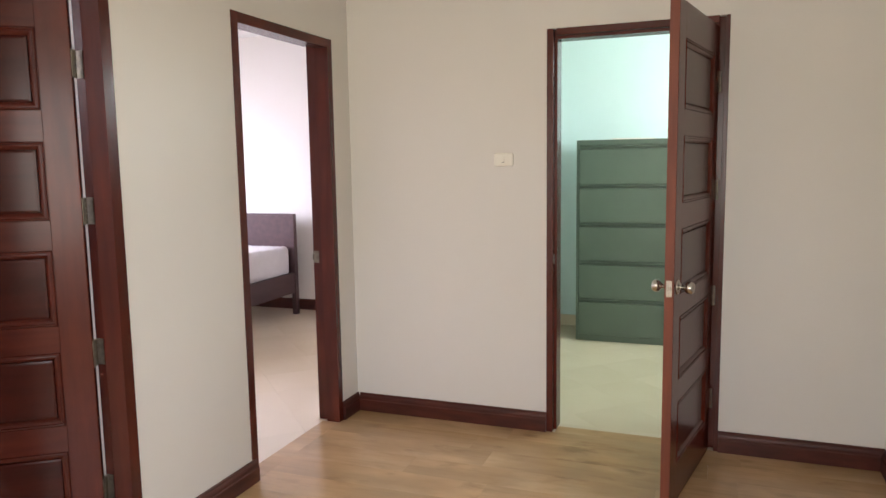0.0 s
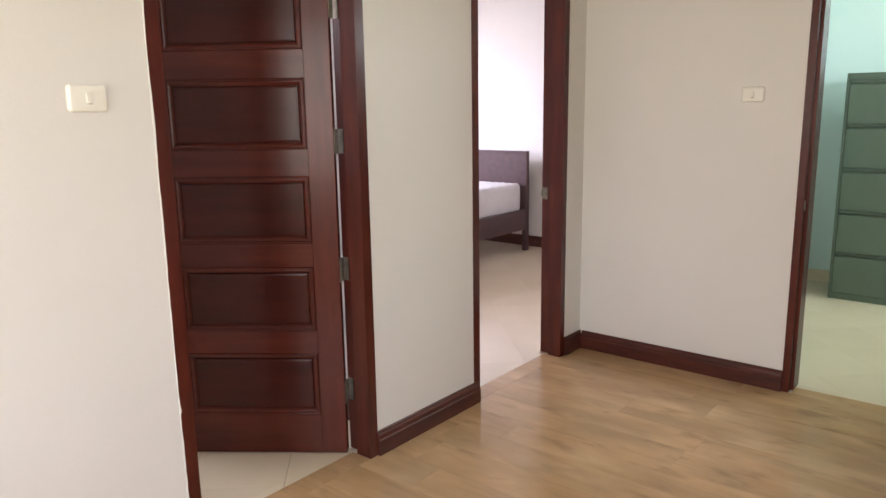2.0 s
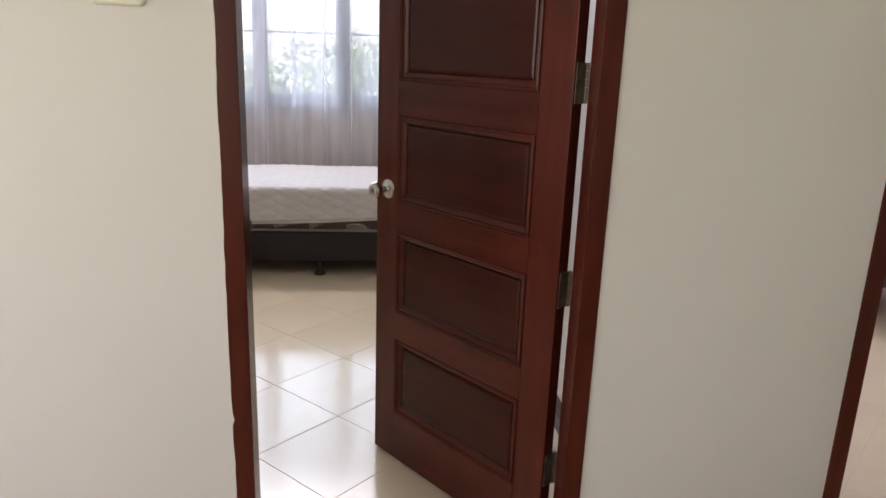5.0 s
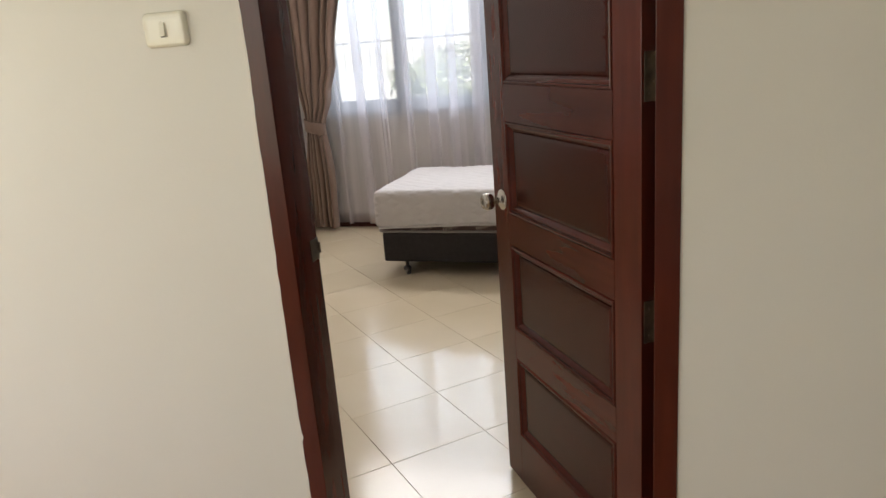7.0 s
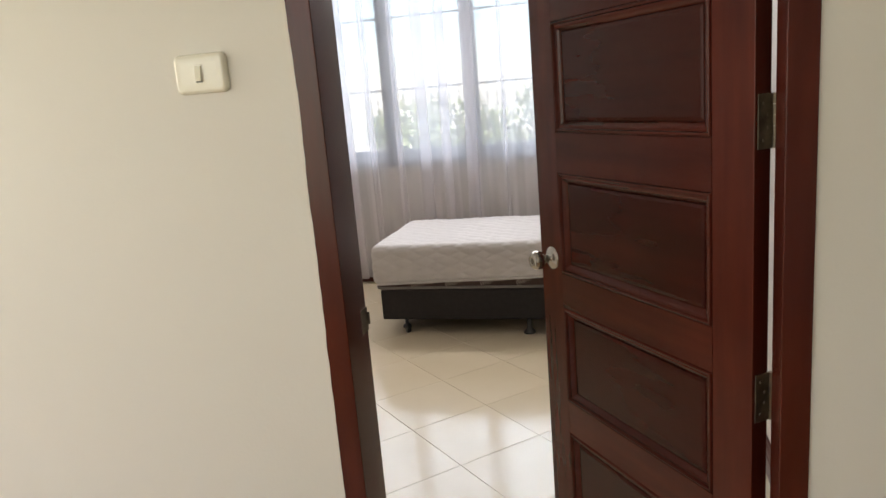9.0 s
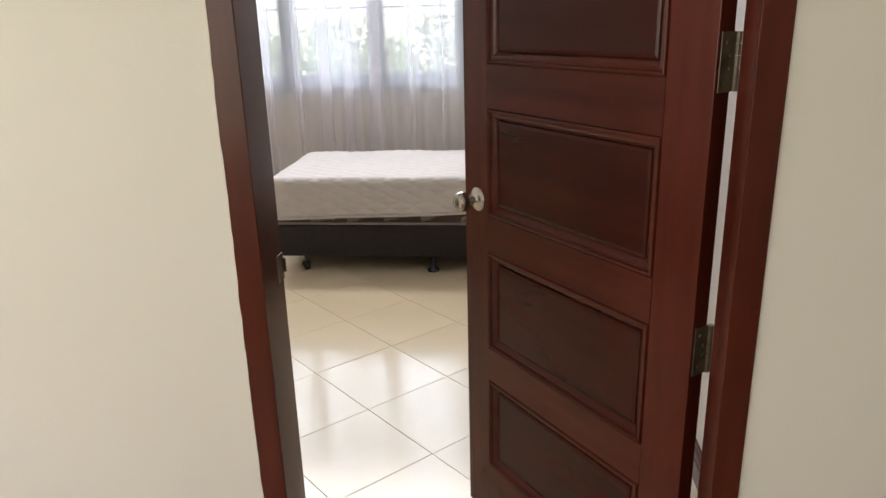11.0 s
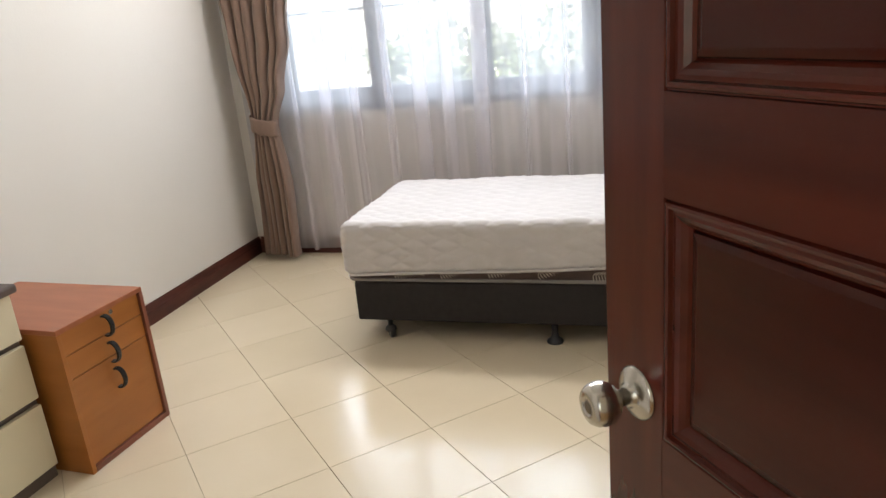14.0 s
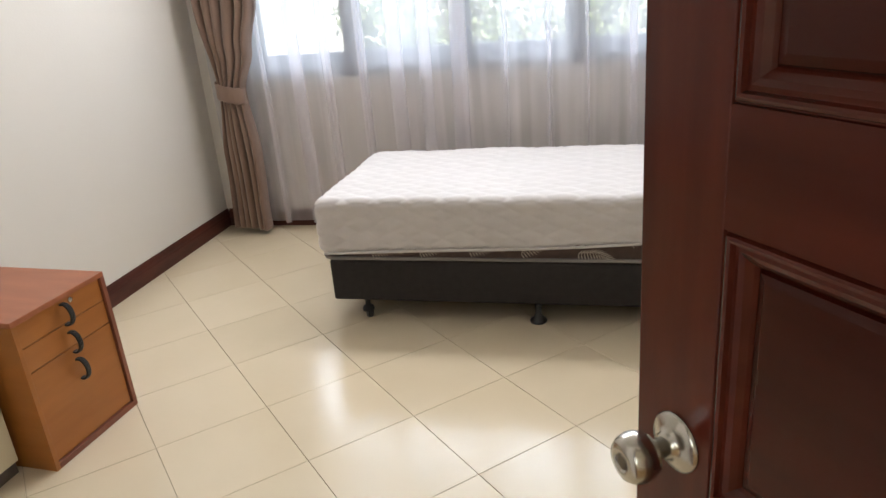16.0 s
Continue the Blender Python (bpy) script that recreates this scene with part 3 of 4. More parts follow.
def sheer_fx(u, z):
    x = -2.97 + 3.02 * u
    ph = 30 * x + 1.1 * math.sin(3.7 * x + 0.4) + 0.7 * math.sin(8.3 * x + 1.0) + 0.35 * math.sin(1.1 * z + 3 * x)
    deep = 1.15 + 0.35 * math.sin(3.3 * x + 0.8) * math.sin(6.1 * x)
    deep += 0.9 * math.exp(-((x + 1.43) / 0.07) ** 2)
    p2 = 97 * x + 2.5 * math.sin(5.9 * x) + 0.3 * z
    flare = 0.9 + 0.15 * max(0.0, 1.4 - z)
    return (x + 0.056 * deep * math.sin(ph) + 0.004 * math.sin(p2), 4.045 + flare * (0.02 * deep * math.cos(ph) + 0.006 * math.cos(p2)), z)


sheer = tagged(cloth("sheer_curtain", sheer_fx, 50, 900, 0.05, 2.68, SHEER), "translucent white voile curtain hanging before the window", "curtain")
rod = boxes((XL + 0.02, 3.94, 2.69, XR - 0.02, 4.10, 2.72), bevel=0.004)
tagged(part("curtain_track", rod, CEIL), "white curtain track fixed high over the window", "curtain track")

# ---- single bed ----
BED = pose(-0.845, 3.268, 0, 0, 0, -0.4)
bed = empty("single_bed", BED, "black fabric divan bed base on plastic feet against the wall", "bed")
part("base", boxes((-0.972, -0.435, 0.092, 0.985, 0.435, 0.288), bevel=0.012), BLACK, bed)
for i, x in enumerate((-0.823, -0.045, 0.871)):
    for y in (-0.405, 0.405):
        bm = bmesh.new()
        if i == 0:
            lathe(bm, [(0.012, 0.055), (0.012, 0.096)], pose(x, y, 0), 12)
            lathe(bm, [(0.009, -0.013), (0.024, -0.013), (0.028, -0.008), (0.028, 0.008), (0.024, 0.013), (0.009, 0.013)], pose(x + 0.006, y - 0.006, 0.028, 0, 90, 35), 22)
            lathe(bm, [(0.027, 0.034), (0.0275, 0.042), (0.024, 0.051), (0.016, 0.058), (0.012, 0.06)], pose(x, y, 0), 18)
            part("caster", bm, CASTER, bed, "black plastic caster wheel", smooth=False)
        else:
            lathe(bm, [(0.036, 0.0), (0.038, 0.006), (0.034, 0.014), (0.018, 0.026), (0.014, 0.05), (0.016, 0.096)], pose(x, y, 0), 18)
            part("foot", bm, CASTER, bed, "black flared plastic foot", smooth=True)


def pillow_box(bm, x0, x1, y0, y1, z0, z1, r, nx, ny, nz, warp):
    """A closed box of fine grid faces with corners rounded to r; warp(point, normal) moves each vertex."""
    def rounded(p):
        q = Vector((min(max(p.x, x0 + r), x1 - r), min(max(p.y, y0 + r), y1 - r), min(max(p.z, z0 + r), z1 - r)))
        d = p - q
        nrm = d.normalized() if d.length > 1e-9 else Vector((0, 0, 1))
        return warp(q + nrm * r, nrm)
    seen = {}

    def vert(i, j, k):
        key = (i, j, k)
        if key not in seen:
            seen[key] = bm.verts.new(rounded(Vector((x0 + (x1 - x0) * i / nx, y0 + (y1 - y0) * j / ny, z0 + (z1 - z0) * k / nz))))
        return seen[key]
    for i in range(nx):
        for j in range(ny):
            for k in (0, nz):
                bm.faces.new((vert(i, j, k), vert(i + 1, j, k), vert(i + 1, j + 1, k), vert(i, j + 1, k)))
    for i in range(nx):
        for k in range(nz):
            for j in (0, ny):
                bm.faces.new((vert(i, j, k), vert(i + 1, j, k), vert(i + 1, j, k + 1), vert(i, j, k + 1)))
    for j in range(ny):
        for k in range(nz):
            for i in (0, nx):
                bm.faces.new((vert(i, j, k), vert(i, j + 1, k), vert(i, j + 1, k + 1), vert(i, j, k + 1)))


MX0, MX1, MY0, MY1 = -0.998, 0.992, -0.437, 0.425
mat = empty("mattress", BED @ pose(0, 0, 0.288), "brown leaf-patterned spring mattress lying on the divan base", "mattress")
bm = bmesh.new()
pillow_box(bm, MX0, MX1, MY0, MY1, 0.0, 0.25, 0.03, 40, 18, 6, lambda p, n: p)
part("body", bm, BROWN, mat, smooth=True)
for z in (0.012,):
    bm = bmesh.new()
    ring = []
    pts = []
    for cx, cy, a0 in ((MX1 - 0.05, MY1 - 0.05, 0), (MX0 + 0.05, MY1 - 0.05, 90), (MX0 + 0.05, MY0 + 0.05, 180), (MX1 - 0.05, MY0 + 0.05, 270)):
        for s in range(7):
            a = radians(a0 + s * 15)
            pts.append((Vector((cx + 0.048 * math.cos(a), cy + 0.048 * math.sin(a), z)), Vector((math.cos(a), math.sin(a), 0))))
    for c, o in pts:
        ring.append([bm.verts.new(c + o * (0.008 * math.cos(q)) + Vector((0, 0, 0.009 * math.sin(q)))) for q in (6.2832 * i / 8 for i in range(8))])
    for p, q in zip(ring, ring[1:] + ring[:1]):
        for i in range(8):
            bm.faces.new((p[i], p[(i + 1) % 8], q[(i + 1) % 8], q[i]))
    part("piping", bm, PIPING, mat, "grey piped seam", smooth=True)


def leaf_bm(size):
    """A flat fern-like print: a stem with pairs of slim leaflets, in the plane x-z, 1.5 mm thick."""
    bm = bmesh.new()
    for i in range(13):
        t = i / 12
        cx, cz = size * (t - 0.5) * 1.5, size * 0.35 * math.sin(t * 2.2)
        ln = size * (0.42 - 0.3 * abs(t - 0.35))
        for s in (-1, 1):
            ang = radians(62 - 30 * t) * s
            dx, dz = math.cos(ang) * ln, math.sin(ang) * ln
            nx, nz = -math.sin(ang) * size * 0.034, math.cos(ang) * size * 0.034
            vs = [bm.verts.new((cx + a * dx + b * nx, yy, cz + a * dz + b * nz)) for yy in (-0.0007, 0.0007)
                  for a, b in ((0, -0.4), (0.5, -1), (1, 0), (0.5, 1), (0, 0.4))]
            bm.faces.new(vs[:5])
            bm.faces.new(vs[5:][::-1])
            for k in range(5):
                bm.faces.new((vs[k], vs[(k + 1) % 5], vs[5 + (k + 1) % 5], vs[5 + k]))
    return bm


leaf_me = mesh_of("leaf_motif", leaf_bm(0.085), LEAF_PRINT)
for x, z, turn in ((-0.70, 0.03, 8), (-0.48, 0.035, 0), (-0.26, 0.04, 5), (-0.04, 0.045, -5), (0.19, 0.02, 20), (0.40, 0.10, -8), (0.54, 0.015, 10),
                   (0.68, 0.095, -18), (0.86, 0.02, 12), (0.93, 0.10, -10)):
    ob = new("leaf_motif", leaf_me)
    ob.parent = mat
    ob.matrix_local = pose(x, MY0 - 0.0012, z, 0, turn, 0)

# white quilted cover, pulled up unevenly


def quilt_height(u, v, pu=0.145, pv=0.085):
    w = 0.18 * math.sin(6.2832 * u / pu)
    a, b = u / pu + v / pv + w * 0.35, u / pu - v / pv + w * 0.35
    d = min(abs(a - round(a)), abs(b - round(b)))
    return min(1.0, d / 0.36) ** 0.6


def cover_warp(p, n):
    x, y, z = p
    top = 0.270
    f = (x - MX0) / (MX1 - MX0)
    low = 0.028 + 0.090 * min(1.0, max(0.0, f)) ** 1.3 + 0.004 * math.sin(9 * f)
    h = (z + 0.02) / (top + 0.02)
    z2 = low + (top - low) * h
    z2 += (0.012 * f + 0.02 * max(0, f - 0.8) * 2) * h
    if abs(n.z) > 0.5:
        q = quilt_height(x, y)
    elif abs(n.y) > 0.5:
        q = quilt_height(x, z * 1.0 + 0.02)
    else:
        q = quilt_height(y, z)
    wr = 0.0
    if f > 0.6:
        k = (f - 0.6) / 0.4
        wr = 0.012 * k * math.sin(34 * x + 18 * y + 3 * math.sin(9 * y)) * (0.4 + 0.6 * (1 if n.z > 0.5 else 0.3)) * math.exp(-((y + 0.30) / 0.22) ** 2)
    soft = 0.006 * noise.noise(Vector((x * 5, y * 5, z * 5)))
    out = n * ((q - 0.5) * (0.0068 if abs(n.z) > 0.5 else 0.0062) + soft + wr)
    return Vector((x, y, z2)) + out


bm = bmesh.new()
pillow_box(bm, MX0 - 0.012, MX1 + 0.008, MY0 - 0.016, MY1 + 0.014, -0.02, 0.29, 0.045, 260, 120, 40, cover_warp)
cover = tagged(part("mattress_cover", bm, QUILT, smooth=True), "white diamond-quilted mattress cover pulled over the mattress", "mattress cover")
cover.matrix_world = BED @ pose(0, 0, 0.288)
bm = bmesh.new()
prof = []
for i in range(121):
    f = i / 120
    x = MX0 + 0.02 + (MX1 - MX0 - 0.04) * f
    low = 0.028 + 0.090 * f ** 1.3 + 0.004 * math.sin(9 * f) + 0.012
    c = Vector((x, MY0 - 0.019, low))
    prof.append([bm.verts.new(c + Vector((0, 0.006 * math.cos(q), 0.006 * math.sin(q)))) for q in (6.2832 * k / 6 for k in range(6))])
for p, q in zip(prof, prof[1:]):
    for k in range(6):
        bm.faces.new((p[k], p[(k + 1) % 6], q[(k + 1) % 6], q[k]))
part("hem", bm, QUILT, cover, "white stitched hem", smooth=True)

# ---- orange-brown drawer pedestal ----
ped = empty("drawer_pedestal", pose(-2.378, 1.670, 0, 0, 0, -3.5), "orange-brown laminate pedestal with three drawers and black handles", "drawer unit")
PW, PH, PD = 0.412, 0.553, 0.62
part("top", boxes((-PD, 0, PH - 0.018, 0, PW, PH), bevel=0.002), ORANGE_TOP, ped)
part("side", boxes((-PD, 0, 0, 0, 0.018, PH - 0.018), bevel=0.0015), ORANGE, ped)
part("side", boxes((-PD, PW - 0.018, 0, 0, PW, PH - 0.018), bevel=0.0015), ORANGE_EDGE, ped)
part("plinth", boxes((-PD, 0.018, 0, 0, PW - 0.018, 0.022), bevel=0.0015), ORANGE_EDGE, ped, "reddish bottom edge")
part("back", boxes((-PD, 0.018, 0.022, -PD + 0.01, PW - 0.018, PH - 0.018)), ORANGE, ped)
for lo, hi, hz in ((0.025, 0.358, 0.277), (0.361, 0.446, 0.380), (0.449, 0.532, 0.484)):
    d = part("drawer_front", boxes((-0.028, 0.021, lo, -0.010, PW - 0.021, hi), bevel=0.0015), ORANGE, ped)
    bm = bmesh.new()
    rows = []
    R = 0.038
    for i in range(15):
        a = radians(-110 + 220 * i / 14)
        c = Vector((-0.010 + 0.006 + R * (math.cos(a) + 0.34) * 0.72, 0, R * math.sin(a)))
        o = Vector((math.cos(a), 0, math.sin(a)))
        rows.append([bm.verts.new(c + o * s + Vector((0, w, 0))) for s, w in ((0.003, -0.009), (0.0045, -0.005), (0.0035, -0.0025), (0.005, 0), (0.0035, 0.0025), (0.0045, 0.005), (0.003, 0.009), (-0.003, 0.009), (-0.003, -0.009))])
    for p, q in zip(rows, rows[1:]):
        for k in range(9):
            bm.faces.new((p[k], p[(k + 1) % 9], q[(k + 1) % 9], q[k]))
    bm.faces.new(rows[0][::-1])
    bm.faces.new(rows[-1])
    part("handle", bm, HANDLE, d, "black ribbed C-shaped pull handle", at=pose(0, PW * 0.5, hz))
bm = bmesh.new()
lathe(bm, [(0.009, 0), (0.009, 0.003), (0.006, 0.004)], pose(-0.010, PW * 0.5 + 0.045, 0.517, 0, 90), 14)
part("lock", bm, STEEL, ped, "small round lock")

# ---- cream drawer chest with dark top ----
chest = empty("drawer_chest", pose(-2.495, 1.652, 0, 0, 0, -1.5), "cream-fronted drawer chest with dark grey wood top", "drawer unit")
CW, CH, CD = 0.9, 0.725, 0.53
part("body", boxes((-CD, -CW, 0.0, -0.02, 0, CH - 0.03), bevel=0.002), GREYWOOD, chest)
part("top", boxes((-CD - 0.01, -CW - 0.015, CH - 0.03, 0.02, 0.015, CH), bevel=0.008), GREYWOOD, chest, "dark grey rounded wooden top")
for lo, hi in ((0.055, 0.290), (0.315, 0.510), (0.532, 0.693)):
    part("drawer_front", boxes((-0.02, -CW + 0.01, lo, 0.0, -0.004, hi), bevel=0.002), CREAM, chest, "cream drawer front")

# ---- second bedroom's bed ----
B2 = pose(4.19, 1.925, 0)
bed2 = empty("wooden_bed", B2, "dark brown wooden bed frame with a flat headboard", "bed")
BW, BL = 1.10, 2.0
part("headboard", boxes((0.0, 0.05, 0.30, 0.035, BW - 0.05, 1.012), bevel=0.003), BEDWOOD, bed2)
part("headboard_cap", boxes((-0.01, 0.0, 1.012, 0.045, BW, 1.032), bevel=0.003), BEDWOOD, bed2)
for y in (0, BW - 0.05):
    part("post", boxes((-0.01, y, 0, 0.045, y + 0.05, 1.012), bevel=0.003), BEDWOOD, bed2)
    part("side_rail", boxes((-BL, y + 0.008, 0.225, -0.01, y + 0.042, 0.435), bevel=0.003), BEDWOOD, bed2)
    part("leg", boxes((-BL - 0.055, y, 0, -BL, y + 0.05, 0.5), bevel=0.003), BEDWOOD, bed2)
part("foot_rail", boxes((-BL - 0.045, 0.05, 0.225, -BL - 0.01, BW - 0.05, 0.48), bevel=0.003), BEDWOOD, bed2)
part("slat_base", boxes((-BL, 0.042, 0.37, -0.01, BW - 0.042, 0.40)), BEDWOOD, bed2)
part("centre_leg", boxes((-1.0, 0.10, 0, -0.95, 0.15, 0.37), bevel=0.003), BEDWOOD, bed2)
mat2 = empty("mattress", B2 @ pose(0, 0, 0.40), "white quilted mattress on the dark wooden bed", "mattress")


def mat2_warp(p, n):
    q = quilt_height(p.x, p.y) if abs(n.z) > 0.5 else 0.5
    return p + n * ((q - 0.5) * 0.008 + 0.006 * noise.noise(p * 4))


bm = bmesh.new()
pillow_box(bm, -BL + 0.01, -0.02, 0.045, BW - 0.045, 0.002, 0.305, 0.05, 110, 60, 8, mat2_warp)
part("body", bm, QUILT, mat2, smooth=True)
bm = boxes((-0.52, 0.03, 0.004, -0.22, 0.046, 0.03), bevel=0.004)
part("label_strip", bm, CASTER, mat2, "dark strap at the lower edge")

# ---- store room filing cabinet ----
cab = empty("filing_cabinet", pose(3.97, -0.968, 0), "tall grey-green steel lateral filing cabinet with five drawers", "cabinet")
KW, KH, KD = 0.92, 1.688, 0.46
part("body", boxes((0.02, -KW, 0.0, KD, 0, KH), bevel=0.003), FILING, cab)
part("face_frame", boxes((0, -KW, 0, 0.02, -KW + 0.022, KH), (0, -0.022, 0, 0.02, 0, KH), (0, -KW + 0.022, 0, 0.02, -0.022, 0.05), (0, -KW + 0.022, KH - 0.045, 0.02, -0.022, KH), bevel=0.002), FILING, cab)
dz = (KH - 0.095) / 5
for i in range(5):
    lo = 0.05 + i * dz
    d = part("drawer_front", boxes((-0.012, -KW + 0.026, lo + 0.004, 0.012, -0.026, lo + dz - 0.034), bevel=0.003), FILING, cab)
    part("pull_lip", boxes((-0.012, -KW + 0.026, lo + dz - 0.016, -0.002, -0.026, lo + dz - 0.006), bevel=0.002), FILING, d)
papers = boxes((0.03, -0.62, 0, 0.25, -0.30, 0.008), (0.05, -0.50, 0.008, 0.26, -0.27, 0.012), bevel=0.001)
ob = tagged(part("paper_stack", papers, PLASTIC), "flat white papers lying on the filing cabinet", "papers")
ob.matrix_world = pose(3.97, -0.968, KH)

# ---- light switches ----


def rounded_plate(w, h, depth, r):
    """A plate in the plane x-z with rounded corners and a domed edge, proud towards -y."""
    bm = bmesh.new()
    loops = []
    for inset, y in ((0, 0), (0, -depth * 0.35), (0.0012, -depth * 0.62), (0.0035, -depth * 0.84), (0.007, -depth * 0.96), (0.012, -depth), (0.017, -depth - 0.0004)):
        loop = []
        for cx, cz, a0 in ((1, 1, 0), (-1, 1, 90), (-1, -1, 180), (1, -1, 270)):
            for k in range(6):
                a = radians(a0 + 18 * k)
                loop.append(bm.verts.new((cx * (w / 2 - r) + (r - inset * 0.6) * math.cos(a) - cx * inset * 0.4, y, cz * (h / 2 - r) + (r - inset * 0.6) * math.sin(a) - cz * inset * 0.4)))
        loops.append(loop)
    n = len(loops[0])
    for a, b in zip(loops, loops[1:]):
        for i in range(n):
            bm.faces.new((a[i], a[(i + 1) % n], b[(i + 1) % n], b[i]))
    bm.faces.new(loops[-1])
    bm.faces.new(loops[0][::-1])
    return bm


def switch(m, label):
    e = empty("light_switch", m, label, "light switch", "wall switches")
    part("plate", rounded_plate(0.112, 0.076, 0.014, 0.012), PLASTIC, e, smooth=False)
    part("surround", boxes((-0.0095, -0.0154, -0.0175, 0.0095, -0.0145, 0.0175), bevel=0.0004), PLASTIC, e)
    bm = boxes((-0.0068, -0.0172, -0.0145, 0.0068, -0.0150, 0.0145), bevel=0.0008)
    for v in bm.verts:
        if v.co.y < -0.016:
            v.co.y -= 0.0050 * (0.0145 - v.co.z) / 0.029
    part("rocker", bm, PLASTIC, e)
    # Black strip put in for the shadow line below the rocker.
    part("gap", boxes((-0.0074, -0.0158, -0.0166, 0.0074, -0.0154, -0.0146)), CASTER, e, "thin black strip for the shadow line under the rocker")
    return e


switch(pose(-1.102, 0, 1.539), "ivory plastic light switch beside the bedroom door")
switch(pose(XB, -0.952, 1.535, 0, 0, -90), "ivory plastic light switch beside the store room door")

# ---- garden outside ----
bm = bmesh.new()
bmesh.ops.create_grid(bm, x_segments=40, y_segments=40, size=150)
for v in bm.verts:
    v.co.z = -0.3
structure("ground", bm, GRASS, "green lawn around the house", "ground")
fence = empty("garden_wall", pose(0, 13.0, -0.3), "pale garden wall with upright battens", "wall", kind="structure")
part("base_wall", boxes((-22, 0, 0, 14, 0.2, 2.15), bevel=0.01), FENCE, fence)
slat_me = mesh_of("slat", boxes((-0.05, -0.03, 1.2, 0.05, 0.0, 2.12), bevel=0.008), FENCE)
for i in range(110):
    ob = new("slat", slat_me)
    ob.parent = fence
    ob.location.x = -13 + i * 0.19


def shrub(x, y, r, h, seed, name="shrub"):
    rg = random.Random(seed)
    e = empty(name, pose(x, y, -0.3), "leafy green garden shrub before the wall", "shrub", "garden shrubs")
    bm = bmesh.new()
    for i in range(7):
        a, tip = rg.uniform(0, 6.28), Vector((rg.uniform(-r, r) * 0.7, rg.uniform(-r, r) * 0.7, h * rg.uniform(0.6, 0.9)))
        lathe(bm, [(0.03, 0), (0.02, tip.length * 0.5), (0.006, tip.length)], tip.to_track_quat("Z", "Y").to_matrix().to_4x4(), 7)
    part("stems", bm, BARK, e)
    bm = bmesh.new()
    lobes = [(Vector((rg.uniform(-r, r), rg.uniform(-r, r) * 0.7, h * rg.uniform(0.25, 0.95))), r * rg.uniform(0.25, 0.5)) for _ in range(20)]
    for i in range(2600):
        c, s = rg.choice(lobes)
        d = Vector((rg.gauss(0, 1), rg.gauss(0, 1), rg.gauss(0, 1))).normalized() * s * rg.uniform(0.5, 1.05)
        p = c + d
        if p.z < 0.02:
            continue
        m = Matrix.Translation(p) @ Euler((rg.uniform(0, 6), rg.uniform(0, 6), rg.uniform(0, 6))).to_matrix().to_4x4()
        L, Wd = rg.uniform(0.07, 0.13), rg.uniform(0.025, 0.045)
        bm.faces.new([bm.verts.new(m @ Vector(c2)) for c2 in ((0, 0, 0), (L * 0.5, Wd, 0.01), (L, 0, 0), (L * 0.5, -Wd, 0.01))])
    part("crown", bm, LEAVES, e)
    return e


for i, (x, y, r, h) in enumerate(((-3.7, 11.2, 0.8, 1.45), (-2.7, 10.8, 0.9, 1.7), (-1.5, 11.3, 0.9, 1.6), (-0.3, 10.9, 0.9, 1.75), (0.9, 11.2, 0.9, 1.6), (2.1, 11.0, 0.9, 1.7))):
    shrub(x, y, r, h, 40 + i)

# ---- floors: planks and tiles ----


def clip(poly, x0, x1, y0, y1):
    for ax, val, keep in ((0, x0, 1), (0, x1, -1), (1, y0, 1), (1, y1, -1)):
        res = []
        for i, p in enumerate(poly):
            q = poly[(i + 1) % len(poly)]
            pi, qi = (p[ax] - val) * keep >= 0, (q[ax] - val) * keep >= 0
            if pi:
                res.append(p)
            if pi != qi:
                f = (val - p[ax]) / (q[ax] - p[ax])
                res.append((p[0] + f * (q[0] - p[0]), p[1] + f * (q[1] - p[1])))
        poly = res
        if len(poly) < 3:
            return []
    return poly


def slab_bm(poly, cx, cy, z0, z1, bev):
    bm = bmesh.new()
    loops = []
    for d, z in ((0, z0), (0, z1 - bev), (bev, z1)):
        loop = []
        for x, y in poly:
            vx, vy = x - cx, y - cy
            ln = max(math.hypot(vx, vy), 1e-6)
            k = max(0.0, 1 - d * 1.2 / ln)
            loop.append(bm.verts.new((vx * k, vy * k, z)))
        loops.append(loop)
    n = len(poly)
    for a, b in zip(loops, loops[1:]):
        for i in range(n):
            bm.faces.new((a[i], a[(i + 1) % n], b[(i + 1) % n], b[i]))
    bm.faces.new(loops[-1])
    return bm


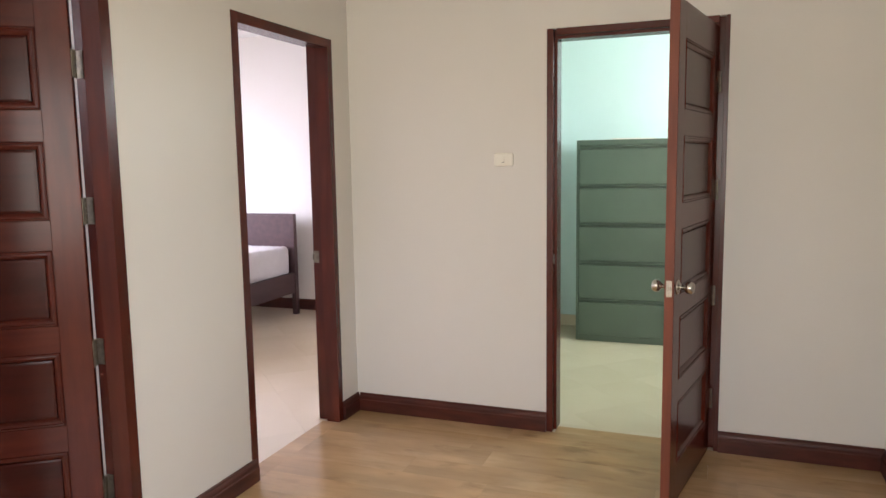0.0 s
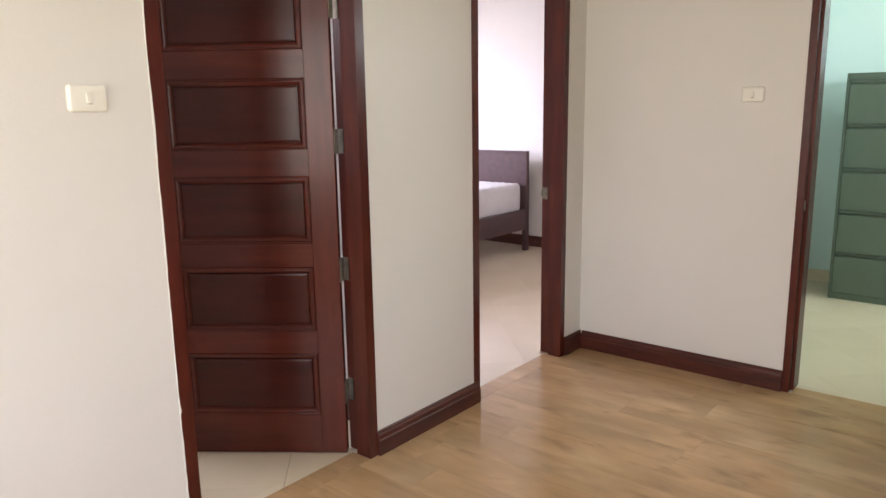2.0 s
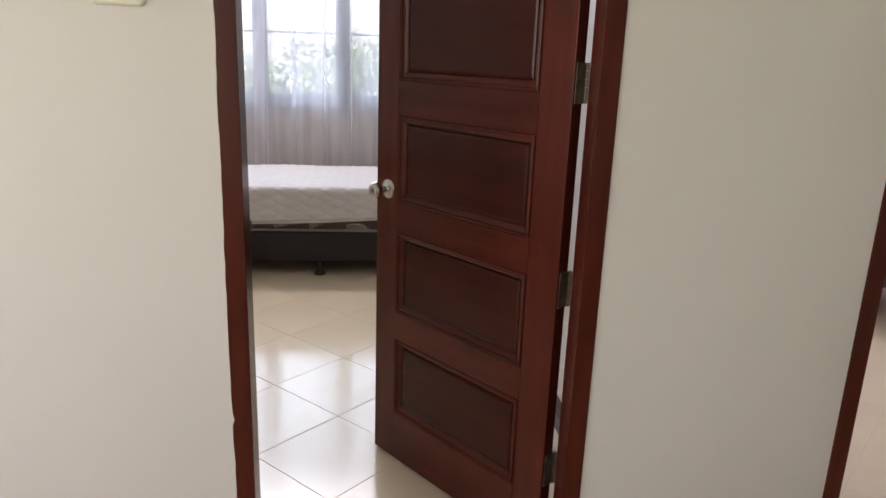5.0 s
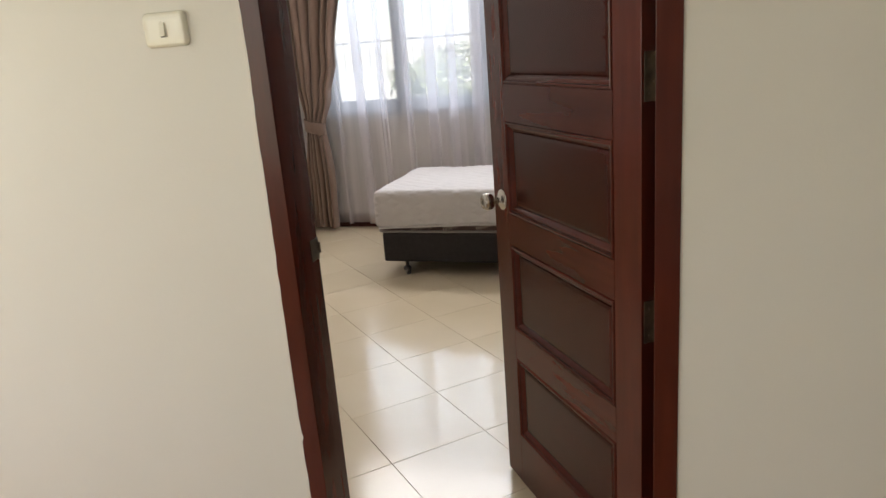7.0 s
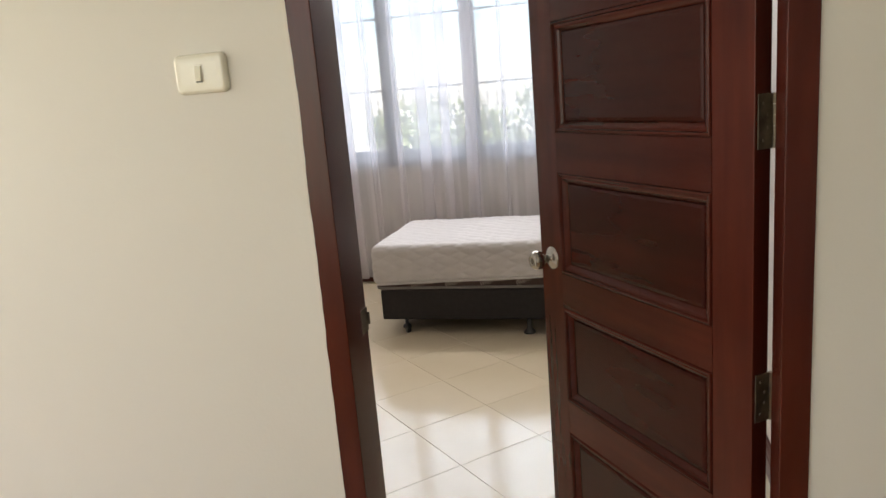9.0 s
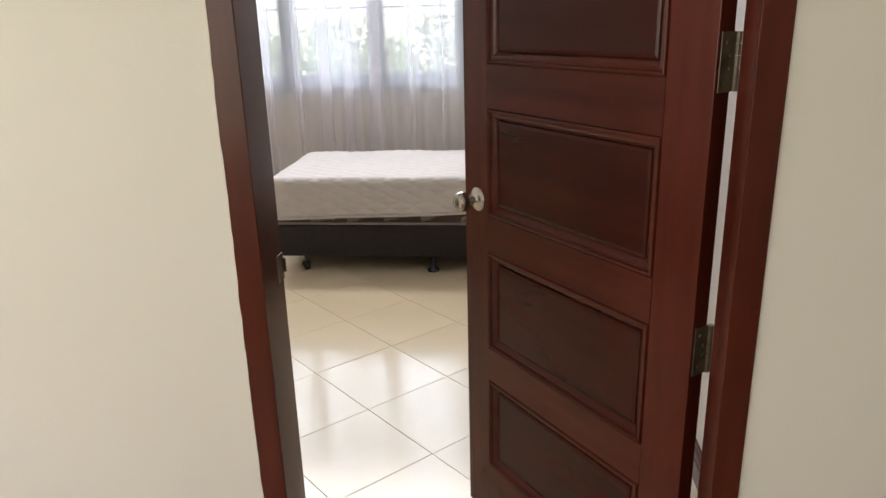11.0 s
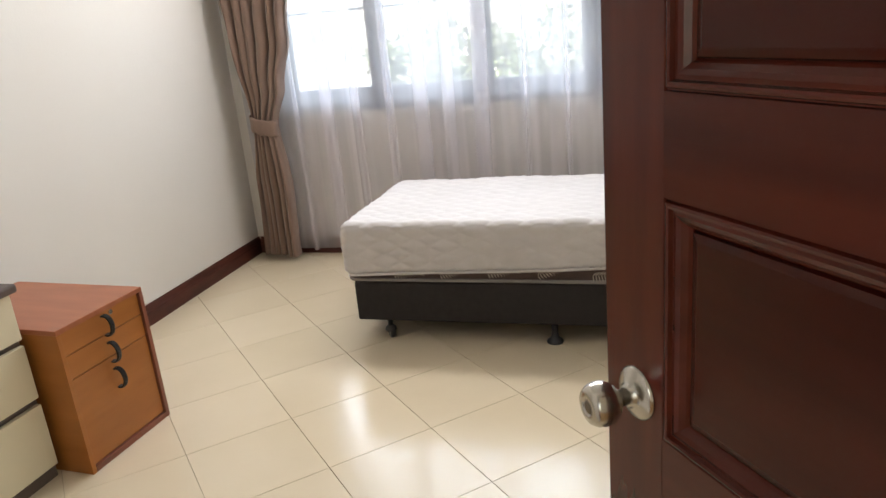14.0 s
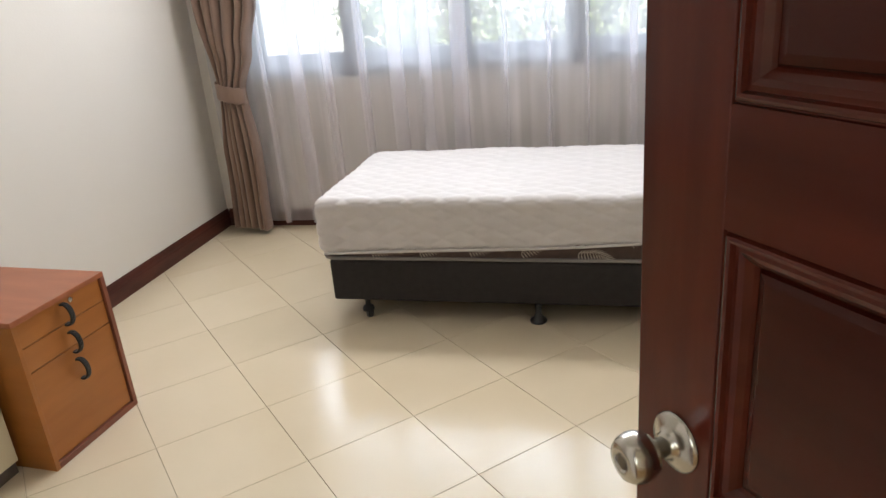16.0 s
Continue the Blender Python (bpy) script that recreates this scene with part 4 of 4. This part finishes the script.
def tile_floor(name, rect, ox, oy, label, gap=0.0009, bev=0.0009):
    x0, x1, y0, y1 = rect
    fl = empty(name, pose(0, 0, 0), label, "floor", kind="structure")
    S, G = 0.4, gap
    h = S / math.sqrt(2)
    r = h - G * 1.414
    full = None
    for i in range(-40, 41):
        for j in range(-40, 41):
            if (i + j) % 2:
                continue
            cx, cy = ox + i * h, oy + j * h
            if cx + h < x0 or cx - h > x1 or cy + h < y0 or cy - h > y1:
                continue
            dia = [(cx - r, cy), (cx, cy - r), (cx + r, cy), (cx, cy + r)]
            poly = clip(dia, x0, x1, y0, y1)
            if len(poly) < 3:
                continue
            if poly == dia:
                if full is None:
                    full = mesh_of("tile", slab_bm(dia, cx, cy, -0.012, 0.0, bev), TILE)
                me = full
            else:
                gx, gy = sum(p[0] for p in poly) / len(poly), sum(p[1] for p in poly) / len(poly)
                if max(p[0] for p in poly) - min(p[0] for p in poly) < 0.01 or max(p[1] for p in poly) - min(p[1] for p in poly) < 0.01:
                    continue
                me = mesh_of("tile", slab_bm(poly, gx, gy, -0.012, 0.0, bev), TILE)
                cx, cy = gx, gy
            ob = new("tile", me)
            ob.parent = fl
            ob.location = (cx, cy, 0)
    return fl


YT, XT = 0.107, XB + 0.098
TX, TY = -1.260, 1.827      # centre of one tile
tile_floor("floor_bedroom", (XL, XR, WT, YW), TX, TY, "glossy cream ceramic tiles laid diagonally with thin dark joints")
tile_floor("floor_bedroom_threshold", (D1[0] + FW, D1[1] - FW, YT, WT), TX, TY, "cream ceramic tiles cut into the doorway")
tile_floor("floor_second_bedroom", (XR + 0.12, X2, WT, YW), TX + 0.1, TY, "glossy cream ceramic tiles laid diagonally with thin joints", 0.0002, 0.0001)
tile_floor("floor_second_threshold", (D2[0] + FW, D2[1] - FW, YT, WT), TX + 0.1, TY, "cream ceramic tiles cut into the empty doorway", 0.0005, 0.0004)
tile_floor("floor_store", (XB + WT, XS, YS2, YS), TX, TY, "pale cream ceramic tiles on the store room floor", 0.0003, 0.0002)
tile_floor("floor_store_threshold", (XT, XB + WT, D3[0] + FW, D3[1] - FW), TX, TY, "pale cream tiles cut into the store room doorway", 0.0005, 0.0004)

lob = empty("floor_lobby", pose(0, 0, 0), "oak laminate planks with fine joints", "floor", kind="structure")
rp = random.Random(11)


def plank_run(x0, x1, ya, yb):
    poly = [(x0 + 0.0002, ya), (x1 - 0.0002, ya), (x1 - 0.0002, yb), (x0 + 0.0002, yb)]
    cx, cy = (x0 + x1) / 2, (ya + yb) / 2
    ob = new("plank", mesh_of("plank", slab_bm(poly, cx, cy, -0.012, 0.0, 0.0003), LAMINATE))
    ob.parent = lob
    ob.location = (cx, cy, 0)


x = XO + WT
while x < XB - 0.01:
    xe = min(x + 0.195, XB)
    y = YC + rp.uniform(-1.1, 0)
    while y < 0:
        ye = y + 1.2
        a, b = max(y, YC), min(ye, 0.0)
        if b - a > 0.01:
            plank_run(x, xe, a + 0.0002, b - 0.0002)
        y = ye
    x = xe
for a, b in ((D1[0] + FW, D1[1] - FW), (D2[0] + FW, D2[1] - FW)):
    plank_run(a, b, 0.0004, YT - 0.001)
plank_run(XB, XT - 0.001, D3[0] + FW, D3[1] - FW)
